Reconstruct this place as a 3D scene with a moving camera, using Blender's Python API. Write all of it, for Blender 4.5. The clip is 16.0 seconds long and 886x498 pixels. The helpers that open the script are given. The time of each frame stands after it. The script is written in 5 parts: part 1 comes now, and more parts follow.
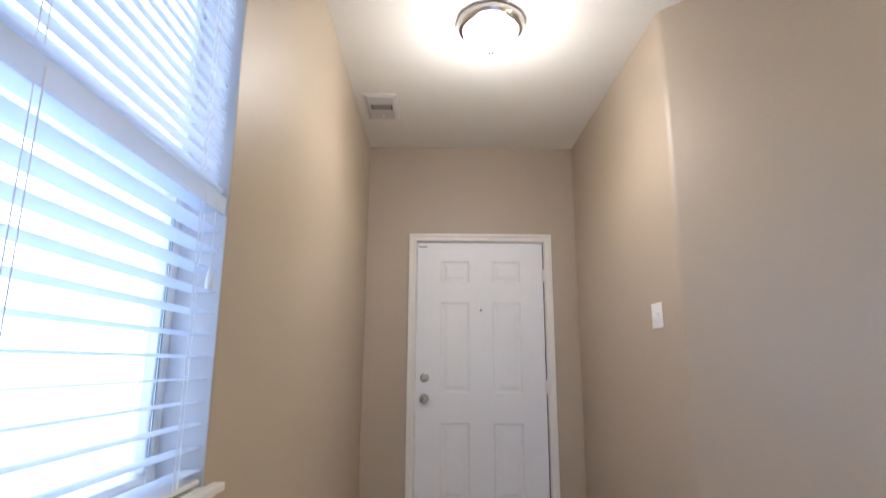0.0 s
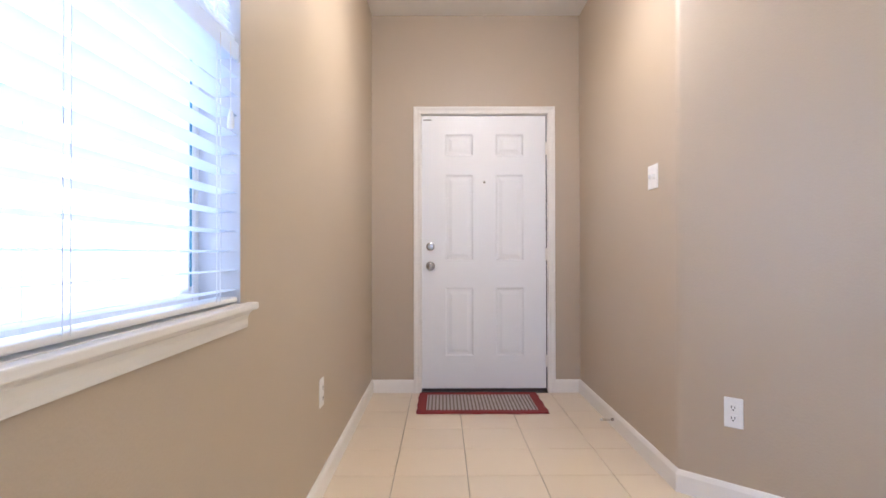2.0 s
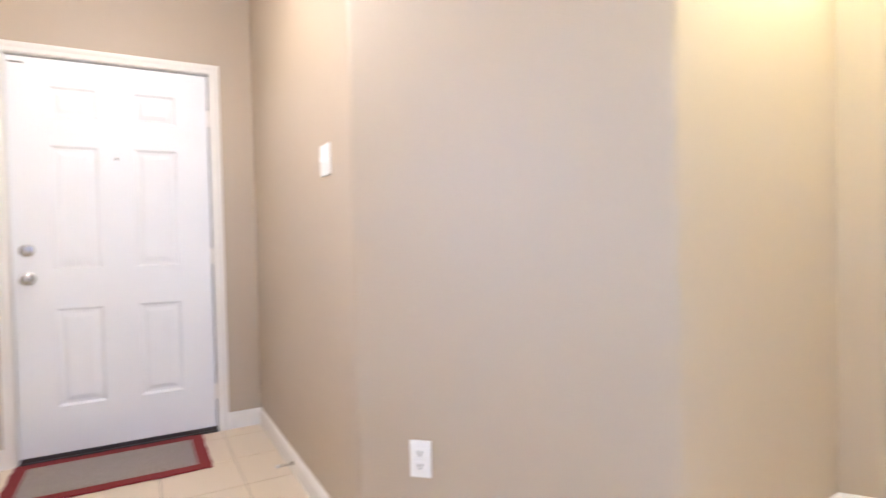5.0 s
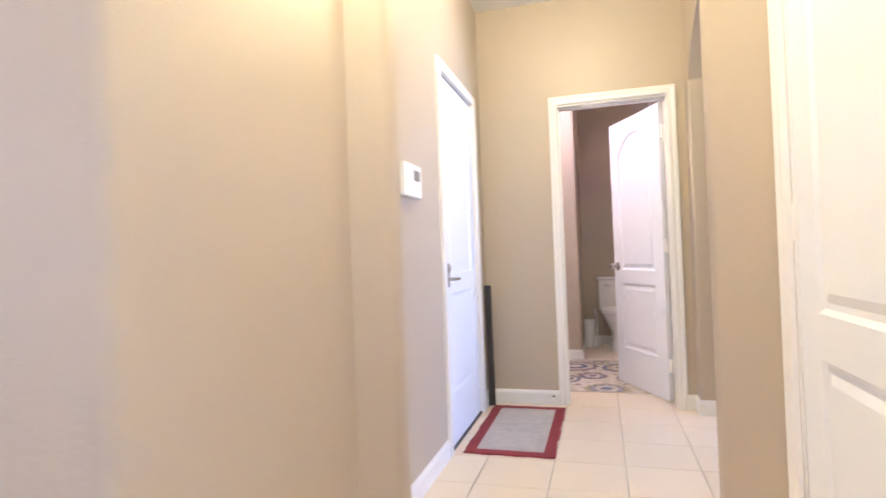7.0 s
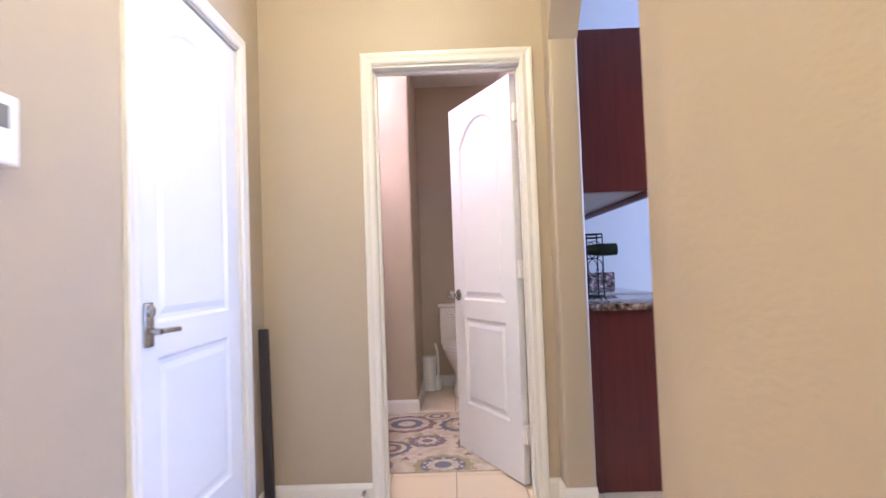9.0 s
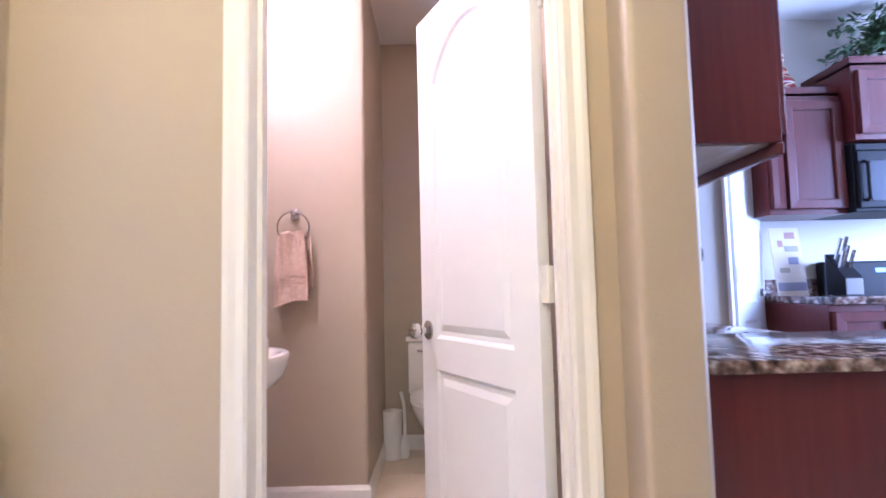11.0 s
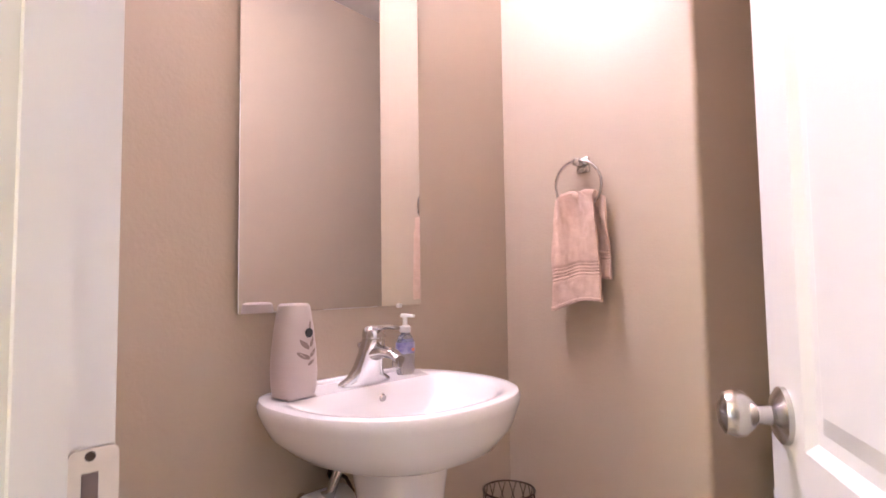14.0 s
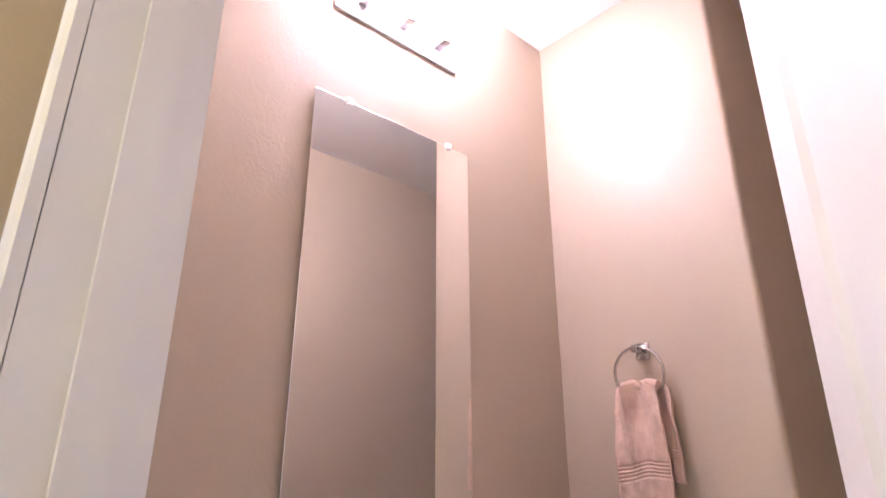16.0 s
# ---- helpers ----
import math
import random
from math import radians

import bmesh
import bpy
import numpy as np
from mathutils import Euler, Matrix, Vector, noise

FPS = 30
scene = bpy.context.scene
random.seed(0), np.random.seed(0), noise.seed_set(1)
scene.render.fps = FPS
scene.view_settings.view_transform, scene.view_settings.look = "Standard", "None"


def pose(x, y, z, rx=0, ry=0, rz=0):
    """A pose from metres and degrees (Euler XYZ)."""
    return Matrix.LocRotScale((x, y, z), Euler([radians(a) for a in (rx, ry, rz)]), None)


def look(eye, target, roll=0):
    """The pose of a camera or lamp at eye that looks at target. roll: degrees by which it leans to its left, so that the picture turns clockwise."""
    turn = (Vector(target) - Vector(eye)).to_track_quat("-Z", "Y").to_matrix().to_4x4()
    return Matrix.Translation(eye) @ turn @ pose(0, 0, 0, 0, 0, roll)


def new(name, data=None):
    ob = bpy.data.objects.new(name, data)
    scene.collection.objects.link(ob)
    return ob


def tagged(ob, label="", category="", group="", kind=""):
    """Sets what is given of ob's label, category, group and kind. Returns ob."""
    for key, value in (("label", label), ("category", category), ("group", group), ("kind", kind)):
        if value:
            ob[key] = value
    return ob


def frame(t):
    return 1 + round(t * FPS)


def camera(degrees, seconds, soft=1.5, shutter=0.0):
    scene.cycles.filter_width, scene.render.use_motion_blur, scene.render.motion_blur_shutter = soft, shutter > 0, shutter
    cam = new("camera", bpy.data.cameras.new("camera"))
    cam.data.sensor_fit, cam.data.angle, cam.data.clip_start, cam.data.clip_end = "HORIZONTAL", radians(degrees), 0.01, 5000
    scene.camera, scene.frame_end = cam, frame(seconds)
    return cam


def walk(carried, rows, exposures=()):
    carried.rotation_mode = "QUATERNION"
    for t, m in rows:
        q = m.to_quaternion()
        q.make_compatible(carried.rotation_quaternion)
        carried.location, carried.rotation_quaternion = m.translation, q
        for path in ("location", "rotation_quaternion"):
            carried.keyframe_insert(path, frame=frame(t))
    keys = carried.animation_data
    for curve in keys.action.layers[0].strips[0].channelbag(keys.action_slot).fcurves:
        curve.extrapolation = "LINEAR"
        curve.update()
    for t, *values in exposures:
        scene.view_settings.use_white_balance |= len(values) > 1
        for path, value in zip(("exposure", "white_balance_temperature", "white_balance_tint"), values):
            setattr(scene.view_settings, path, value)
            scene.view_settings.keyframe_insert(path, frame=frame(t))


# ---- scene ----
cam = camera(78.2, 16.0, shutter=0.5)
PATH = [
    (0, (0.514, -3.901, 1.161), (0.535, -1.944, 1.575), 0.3),
    (0.5, (0.531, -3.934, 1.135), (0.547, -1.951, 1.399), 0.2),
    (1, (0.537, -3.957, 1.092), (0.55, -1.963, 1.244), 0.1),
    (1.5, (0.536, -3.99, 1.05), (0.545, -1.991, 1.128), 0.0),
    (2, (0.516, -4.005, 1.022), (0.52, -2.006, 1.037), -0.1),
    (2.5, (0.519, -3.977, 1.016), (0.521, -1.977, 0.985), -0.1),
    (3, (0.543, -3.876, 1.046), (0.591, -1.877, 0.997), -0.1),
    (3.2, (0.562, -3.829, 1.058), (0.68, -1.834, 1.006), 0.0),
    (5.3, (0.997, -3.325, 1.091), (2.186, -1.718, 1.054), -1.3),
    (5.5, (1.05, -3.286, 1.078), (2.392, -1.803, 1.047), -1.2),
    (6, (1.086, -3.089, 1.059), (2.774, -2.015, 1.061), -1.3),
    (6.5, (1.283, -3.08, 1.045), (3.127, -2.305, 1.061), -1.9),
    (7, (1.566, -3.1, 1.045), (3.488, -2.545, 1.07), -2.1),
    (7.5, (1.842, -3.136, 1.032), (3.801, -2.731, 1.059), -2.1),
    (8, (2.161, -3.151, 1.07), (4.151, -2.955, 1.096), -2.0),
    (8.5, (2.499, -3.165, 1.065), (4.498, -3.109, 1.115), -2.1),
    (8.7, (2.629, -3.18, 1.073), (4.627, -3.133, 1.133), -2.1),
    (10.8, (4.038, -3.250, 1.044), (6.033, -3.279, 1.188), -1.3),
    (11, (4.173, -3.260, 1.049), (6.167, -3.283, 1.199), -1.3),
    (11.5, (4.438, -3.286, 1.055), (6.431, -3.217, 1.213), -1.5),
    (12, (4.714, -3.323, 1.049), (6.674, -2.964, 1.223), -1.8),
    (12.5, (4.930, -3.320, 1.022), (6.809, -2.655, 1.183), -1.4),
    (13, (5.118, -3.296, 1.024), (6.867, -2.339, 1.175), -1.3),
    (13.5, (5.248, -3.320, 1.037), (6.865, -2.151, 1.174), -0.8),
    (14, (5.327, -3.359, 1.073), (6.824, -2.038, 1.197), -0.8),
    (14.5, (5.352, -3.368, 1.140), (6.773, -1.970, 1.299), -0.5),
    (15, (5.355, -3.376, 1.190), (6.725, -1.950, 1.495), -0.3),
    (15.5, (5.348, -3.385, 1.209), (6.663, -1.966, 1.715), -0.3),
    (16, (5.339, -3.397, 1.210), (6.608, -1.990, 1.848), -0.0),
]
walk(cam, [(t, look(e, a, r)) for t, e, a, r in PATH],
     ((0, 0.24, 5150, 20), (1, 0.54, 5150, 22), (2.2, 0.86, 5200, 24), (3.2, 0.97, 5200, 24), (5.3, 1.34, 5200, 22), (6.5, 1.27, 5250, 26),
      (7.5, 1.22, 5250, 27), (8.5, 1.1, 5300, 27), (11, 1.36, 5300, 30), (12.5, 1.14, 5250, 29), (13, 1.27, 5350, 28), (14, 1.6, 5450, 26), (14.5, 1.58, 5450, 26), (15.3, 1.38, 5450, 26), (16, 1.12, 5400, 26)))

# ---- world and light ----
world = bpy.data.worlds.new("world")
scene.world = world
world.use_nodes = True
wn = world.node_tree
sky = wn.nodes.new("ShaderNodeTexSky")
sky.sky_type, sky.sun_disc = "NISHITA", False
sky.sun_elevation, sky.sun_rotation = radians(50), radians(200)
wn.links.new(sky.outputs[0], wn.nodes["Background"].inputs[0])
wn.nodes["Background"].inputs[1].default_value = 0.1


def lamp(name, kind, at, power, color, size=0.1, aim=None, cone=175):
    data = bpy.data.lights.new(name, kind)
    data.energy, data.color = power, color
    if kind == "AREA":
        data.shape, data.size, data.size_y = "RECTANGLE", size[0], size[1]
    else:
        data.shadow_soft_size = size
    if kind == "SPOT":
        data.spot_size, data.spot_blend = radians(cone), 0.5
    ob = new(name, data)
    ob.matrix_world = look(at, aim) if aim else pose(*at)
    return ob


WARM = (1.0, 0.87, 0.40)
ENTRY = (1.0, 0.87, 0.62)
BATH = (1.0, 0.825, 0.85)
DAY = (0.70, 0.84, 1.0)
lamp("entry_lamp_light", "POINT", (0.765, -1.565, 2.45), 16.5, ENTRY, 0.12)
lamp("entry_lamp_bowl_light", "SPOT", (0.765, -1.565, 2.52), 15, ENTRY, 0.12, (0.765, -1.57, 0))
lamp("passage_lamp_light", "POINT", (2.70, -2.98, 2.50), 21, WARM, 0.12)
lamp("hall_lamp_light", "POINT", (4.2, -3.0, 2.55), 14, WARM, 0.12)
for bx in (6.06, 6.21, 6.36):
    lamp("vanity_bulb_light", "POINT", (bx, -2.31, 2.525), 4.6, BATH, 0.06)
    lamp("vanity_shade_light", "SPOT", (bx, -2.31, 2.485), 31, BATH, 0.06, (bx, -2.33, 3.0), 118)
# added fill for the kitchen's bluish daylight; its source is out of view
lamp("kitchen_daylight_fill", "AREA", (5.8, -8.35, 1.6), 200, (0.48, 0.66, 1.0), (1.9, 1.5), (8.2, -6.3, 1.7))
# added fill from behind the camera; no window is known there
lamp("living_daylight_fill", "AREA", (1.2, -6.45, 1.6), 13.5, DAY, (1.8, 1.5), (1.2, -2.0, 1.2))
lamp("entry_window_light", "AREA", (-0.3, -3.58, 1.65), 16, DAY, (1.7, 1.3), (3, -3.5, 1.3))


# ---- materials ----
def material(name, color, rough=0.6, metal=0.0, grain=0.0, grain_scale=200.0, stain=0.0, stain_scale=3.0, dark=None, ior=None, coat=0.0, random_tint=0.0):
    m = bpy.data.materials.new(name)
    m.use_nodes = True
    n, ln = m.node_tree.nodes, m.node_tree.links
    b = n["Principled BSDF"]
    b.inputs["Base Color"].default_value = (*color, 1)
    b.inputs["Roughness"].default_value = rough
    b.inputs["Metallic"].default_value = metal
    if ior:
        b.inputs["IOR"].default_value = ior
    b.inputs["Coat Weight"].default_value = coat
    co = n.new("ShaderNodeNewGeometry")
    last = None
    if stain:
        t = n.new("ShaderNodeTexNoise")
        t.inputs["Scale"].default_value, t.inputs["Detail"].default_value = stain_scale, 6
        ln.new(co.outputs["Position"], t.inputs["Vector"])
        mix = n.new("ShaderNodeMix")
        mix.data_type = "RGBA"
        d = dark or tuple(c * 0.8 for c in color)
        mix.inputs[6].default_value, mix.inputs[7].default_value = (*color, 1), (*d, 1)
        ramp = n.new("ShaderNodeMapRange")
        ramp.inputs[1].default_value, ramp.inputs[2].default_value, ramp.inputs[4].default_value = 0.35, 0.7, stain
        ln.new(t.outputs[0], ramp.inputs[0])
        ln.new(ramp.outputs[0], mix.inputs[0])
        last = mix.outputs[2]
        rr = n.new("ShaderNodeMapRange")
        rr.inputs[3].default_value, rr.inputs[4].default_value = max(rough - 0.03, 0.01), min(rough + 0.03, 1)
        ln.new(t.outputs[0], rr.inputs[0])
        ln.new(rr.outputs[0], b.inputs["Roughness"])
    if random_tint:
        oi = n.new("ShaderNodeObjectInfo")
        hsv = n.new("ShaderNodeHueSaturation")
        mr = n.new("ShaderNodeMapRange")
        mr.inputs[3].default_value, mr.inputs[4].default_value = 1 - random_tint, 1 + random_tint
        ln.new(oi.outputs["Random"], mr.inputs[0])
        ln.new(mr.outputs[0], hsv.inputs["Value"])
        if last:
            ln.new(last, hsv.inputs["Color"])
        else:
            hsv.inputs["Color"].default_value = (*color, 1)
        last = hsv.outputs[0]
    if last:
        ln.new(last, b.inputs["Base Color"])
    if grain:
        g = n.new("ShaderNodeTexNoise")
        g.inputs["Scale"].default_value, g.inputs["Detail"].default_value = grain_scale, 4
        ln.new(co.outputs["Position"], g.inputs["Vector"])
        bump = n.new("ShaderNodeBump")
        bump.inputs["Strength"].default_value, bump.inputs["Distance"].default_value = grain, 0.002
        ln.new(g.outputs[0], bump.inputs["Height"])
        ln.new(bump.outputs[0], b.inputs["Normal"])
    return m


def wood(name, a, c, rough=0.4, scale=(3, 40, 40), coat=0.2):
    m = material(name, a, rough, coat=coat)
    n, ln = m.node_tree.nodes, m.node_tree.links
    b = n["Principled BSDF"]
    co, mp, t = n.new("ShaderNodeTexCoord"), n.new("ShaderNodeMapping"), n.new("ShaderNodeTexNoise")
    mp.inputs["Scale"].default_value = scale
    t.inputs["Scale"].default_value, t.inputs["Detail"].default_value = 1.0, 8
    r = n.new("ShaderNodeValToRGB")
    r.color_ramp.elements[0].color, r.color_ramp.elements[1].color = (*a, 1), (*c, 1)
    r.color_ramp.elements[0].position, r.color_ramp.elements[1].position = 0.3, 0.7
    ln.new(co.outputs["Object"], mp.inputs[0])
    ln.new(mp.outputs[0], t.inputs["Vector"])
    ln.new(t.outputs[0], r.inputs[0])
    ln.new(r.outputs[0], b.inputs["Base Color"])
    return m


def granite(name):
    m = material(name, (0.2, 0.15, 0.13), 0.12)
    n, ln = m.node_tree.nodes, m.node_tree.links
    b = n["Principled BSDF"]
    co = n.new("ShaderNodeTexCoord")
    v, t = n.new("ShaderNodeTexVoronoi"), n.new("ShaderNodeTexNoise")
    v.inputs["Scale"].default_value, t.inputs["Scale"].default_value, t.inputs["Detail"].default_value = 70, 24, 8
    r = n.new("ShaderNodeValToRGB")
    e = r.color_ramp.elements
    e[0].color, e[0].position = (0.03, 0.022, 0.02, 1), 0.36
    e[1].color, e[1].position = (0.42, 0.36, 0.33, 1), 0.66
    k = e.new(0.5)
    k.color = (0.16, 0.10, 0.08, 1)
    mix = n.new("ShaderNodeMix")
    mix.data_type, mix.blend_type = "RGBA", "OVERLAY"
    mix.inputs[0].default_value = 0.6
    ln.new(co.outputs["Object"], v.inputs["Vector"])
    ln.new(co.outputs["Object"], t.inputs["Vector"])
    ln.new(t.outputs[0], r.inputs[0])
    ln.new(r.outputs[0], mix.inputs[6])
    ln.new(v.outputs["Distance"], mix.inputs[7])
    ln.new(mix.outputs[2], b.inputs["Base Color"])
    return m


def glow(name, color, strength):
    m = bpy.data.materials.new(name)
    m.use_nodes = True
    n = m.node_tree.nodes
    b = n["Principled BSDF"]
    b.inputs["Base Color"].default_value = (*color, 1)
    b.inputs["Emission Color"].default_value = (*color, 1)
    b.inputs["Emission Strength"].default_value = strength
    return m


def glass(name):
    m = material(name, (0.95, 0.98, 0.98), 0.02)
    m.node_tree.nodes["Principled BSDF"].inputs["Transmission Weight"].default_value = 1.0
    return m


M_WALL = material("tan_wall_paint", (0.465, 0.385, 0.285), 0.45, grain=0.38, grain_scale=120, stain=0.35, stain_scale=1.3, dark=(0.44, 0.36, 0.264))
M_KWALL = material("pale_kitchen_paint", (0.56, 0.52, 0.45), 0.55, grain=0.25, grain_scale=130, stain=0.3, stain_scale=1.5)
M_CEIL = material("white_ceiling_texture", (0.79, 0.765, 0.72), 0.9, grain=0.5, grain_scale=70, stain=0.25, stain_scale=2)
M_TRIM = material("white_semigloss_trim", (0.80, 0.77, 0.72), 0.32, grain=0.05, grain_scale=60, stain=0.25, stain_scale=5, dark=(0.74, 0.70, 0.64))
M_DOOR = material("white_door_paint", (0.80, 0.805, 0.82), 0.36, grain=0.06, grain_scale=90, stain=0.25, stain_scale=4, dark=(0.77, 0.775, 0.785))
M_TILE = material("cream_floor_tile", (0.70, 0.59, 0.445), 0.28, grain=0.06, grain_scale=60, random_tint=0.025)
M_GROUT = material("grey_grout", (0.33, 0.28, 0.22), 0.9, grain=0.4, grain_scale=300, stain=0.5, stain_scale=20)
M_PLASTIC = material("white_plastic", (0.82, 0.81, 0.78), 0.35, stain=0.1, stain_scale=20)
# near-black colour that stands for the shade inside slots, gaps and holes
M_OPENSHADE = material("dark_opening_shade", (0.03, 0.03, 0.03), 0.7)
M_GREYLCD = material("grey_display", (0.22, 0.21, 0.20), 0.25, stain=0.2, stain_scale=30)
M_NICKEL = material("brushed_nickel", (0.50, 0.48, 0.46), 0.24, 1.0, grain=0.05, grain_scale=400, stain=0.2, stain_scale=30)
M_CHROME = material("chrome", (0.60, 0.59, 0.59), 0.10, 1.0, stain=0.1, stain_scale=30)
M_BRONZE = material("dark_bronze_wire", (0.09, 0.065, 0.05), 0.35, 0.9, stain=0.3, stain_scale=60)
M_BLIND = material("white_vinyl_slat", (0.84, 0.88, 0.94), 0.45, stain=0.15, stain_scale=6)
n_ = M_BLIND.node_tree.nodes
tr_, mx_ = n_.new("ShaderNodeBsdfTranslucent"), n_.new("ShaderNodeMixShader")
tr_.inputs[0].default_value, mx_.inputs[0].default_value = (0.82, 0.89, 0.98, 1), 0.42
M_BLIND.node_tree.links.new(n_["Principled BSDF"].outputs[0], mx_.inputs[1])
M_BLIND.node_tree.links.new(tr_.outputs[0], mx_.inputs[2])
M_BLIND.node_tree.links.new(mx_.outputs[0], n_["Material Output"].inputs[0])
M_GLASS = glass("window_glass")
M_MIRROR = material("mirror_silver", (0.86, 0.86, 0.86), 0.01, 1.0)
M_CERAMIC = material("white_ceramic", (0.84, 0.82, 0.80), 0.12, stain=0.1, stain_scale=8, coat=0.4)
M_RED = material("dark_red_mat_border", (0.22, 0.022, 0.025), 0.9, grain=0.7, grain_scale=250, stain=0.5, stain_scale=30)
M_MATGREY = material("grey_woven_mat", (0.42, 0.38, 0.35), 0.95, grain=0.8, grain_scale=280, stain=0.6, stain_scale=25)
M_MATSTRIPE = material("brown_mat_stripe", (0.20, 0.15, 0.13), 0.95, grain=0.8, grain_scale=280, stain=0.5, stain_scale=40)
M_CHERRY = wood("cherry_cabinet_wood", (0.088, 0.0145, 0.013), (0.122, 0.0215, 0.018), 0.33, (45, 45, 2.5))
M_CHERRY_IN = wood("pale_cabinet_underside", (0.36, 0.27, 0.20), (0.45, 0.35, 0.26), 0.5)
M_GRANITE = granite("speckled_brown_granite")
M_BLACK = material("black_appliance", (0.012, 0.012, 0.014), 0.5, stain=0.2, stain_scale=9, ior=1.25)
M_BLACKWOOD = material("dark_stained_board", (0.035, 0.028, 0.028), 0.5, grain=0.2, stain=0.4, stain_scale=20)
M_TOWEL = material("pink_terry_cloth", (0.66, 0.485, 0.375), 1.0, grain=1.0, grain_scale=380, stain=0.7, stain_scale=45, dark=(0.55, 0.385, 0.295))
M_LAMPGLASS = glow("lit_lamp_glass", (1.0, 0.86, 0.66), 4.0)
M_BULB = glow("lit_bulb_glass", (1.0, 0.88, 0.80), 14.0)
# the bluish daylight on the reveal is mixed into this pale grey
M_REVEAL = material("daylit_reveal_grey", (0.62, 0.61, 0.61), 0.6, grain=0.2, grain_scale=120, stain=0.25, stain_scale=4)
M_SKY = glow("bright_daylight", (0.88, 0.94, 1.0), 1.9)


# ---- mesh helpers ----
def mesh_object(name, bm, mat, smooth=False):
    bmesh.ops.recalc_face_normals(bm, faces=bm.faces)
    me = bpy.data.meshes.new(name)
    if smooth:
        for f in bm.faces:
            f.smooth = True
    bm.to_mesh(me)
    bm.free()
    me.materials.append(mat)
    if smooth:
        me.set_sharp_from_angle(angle=radians(40))
    return new(name, me)


def part(name, bm, mat, parent, label="", smooth=False):
    ob = mesh_object(name, bm, mat, smooth)
    ob.parent = parent
    if label:
        ob["label"] = label
    return ob


def thing(name, at, label, category, group="", turn=0):
    ob = new(name)
    ob.empty_display_size = 0.05
    ob.matrix_world = pose(*at, 0, 0, turn)
    return tagged(ob, label, category, group)


def structure(name, bm, mat, label="", smooth=False):
    return tagged(mesh_object(name, bm, mat, smooth), label=label, kind="structure")


def box(bm, x0, x1, y0, y1, z0, z1, r=0.0, seg=2):
    m = Matrix.LocRotScale(((x0 + x1) / 2, (y0 + y1) / 2, (z0 + z1) / 2), None, (abs(x1 - x0), abs(y1 - y0), abs(z1 - z0)))
    made = bmesh.ops.create_cube(bm, size=1, matrix=m)["verts"]
    if r:
        edges = list({e for v in made for e in v.link_edges})
        bmesh.ops.bevel(bm, geom=edges, offset=r, segments=seg, profile=0.5, affect="EDGES")
    return bm


def boxes(*rows, r=0.0):
    bm = bmesh.new()
    for row in rows:
        box(bm, *row, r=r)
    return bm


def prism(points, z0, z1, round_at=(), r=0.02):
    bm = bmesh.new()
    low = [bm.verts.new((x, y, z0)) for x, y in points]
    top = [bm.verts.new((x, y, z1)) for x, y in points]
    bm.faces.new(low)
    bm.faces.new(top)
    ups = []
    for i in range(len(points)):
        j = (i + 1) % len(points)
        bm.faces.new((low[i], low[j], top[j], top[i]))
    bm.edges.ensure_lookup_table()
    for i in round_at:
        ups += [e for e in low[i].link_edges if e.other_vert(low[i]) is top[i]]
    if ups:
        bmesh.ops.bevel(bm, geom=ups, offset=r, segments=5, profile=0.5, affect="EDGES")
    return bm


def sweep(bm, pts, n, profile, closed=False):
    """Sweeps a profile (side, out) along a flat path with normal n, mitred."""
    n = Vector(n)
    pts = [Vector(p) for p in pts]
    k = len(pts)
    rings = []
    for i in range(k):
        ts = []
        if closed or i > 0:
            ts.append((pts[i] - pts[i - 1]).normalized())
        if closed or i < k - 1:
            ts.append((pts[(i + 1) % k] - pts[i]).normalized())
        os_ = [n.cross(t) for t in ts]
        o = os_[0] if len(os_) == 1 else (os_[0] + os_[1]) / (1 + os_[0].dot(os_[1]))
        rings.append([bm.verts.new(pts[i] + o * u + n * v) for u, v in profile])
    m = len(profile)
    for i in range(k if closed else k - 1):
        a, b = rings[i], rings[(i + 1) % k]
        for j in range(m):
            bm.faces.new((a[j], a[(j + 1) % m], b[(j + 1) % m], b[j]))
    if not closed:
        bm.faces.new(rings[0])
        bm.faces.new(rings[-1])
    return bm


def loft(bm, rings, cap=True):
    vs = [[bm.verts.new(p) for p in ring] for ring in rings]
    m = len(vs[0])
    for a, b in zip(vs, vs[1:]):
        for j in range(m):
            bm.faces.new((a[j], a[(j + 1) % m], b[(j + 1) % m], b[j]))
    if cap:
        bm.faces.new(vs[0])
        bm.faces.new(vs[-1])
    return bm


def lathe(bm, profile, at=(0, 0, 0), axis="z", seg=24, cap=True):
    """Turns (radius, height) pairs about an axis."""
    rings = []
    for r, h in profile:
        ring = []
        for i in range(seg):
            a = 2 * math.pi * i / seg
            c, s = r * math.cos(a), r * math.sin(a)
            p = {"z": (c, s, h), "y": (c, h, s), "x": (h, c, s)}[axis]
            ring.append(Vector(at) + Vector(p))
        rings.append(ring)
    return loft(bm, rings, cap)


def tube(bm, pts, r, seg=8, closed=False):
    pts = [Vector(p) for p in pts]
    k = len(pts)
    rings, up = [], None
    for i in range(k):
        a = pts[i - 1] if closed or i else pts[0]
        b = pts[(i + 1) % k] if closed or i < k - 1 else pts[-1]
        t = (b - a).normalized()
        if up is None:
            up = t.orthogonal().normalized()
        up = (up - t * up.dot(t)).normalized()
        side = t.cross(up)
        rings.append([pts[i] + (up * math.cos(2 * math.pi * j / seg) + side * math.sin(2 * math.pi * j / seg)) * r for j in range(seg)])
    if closed:
        rings.append(rings[0])
    return loft(bm, rings, not closed)


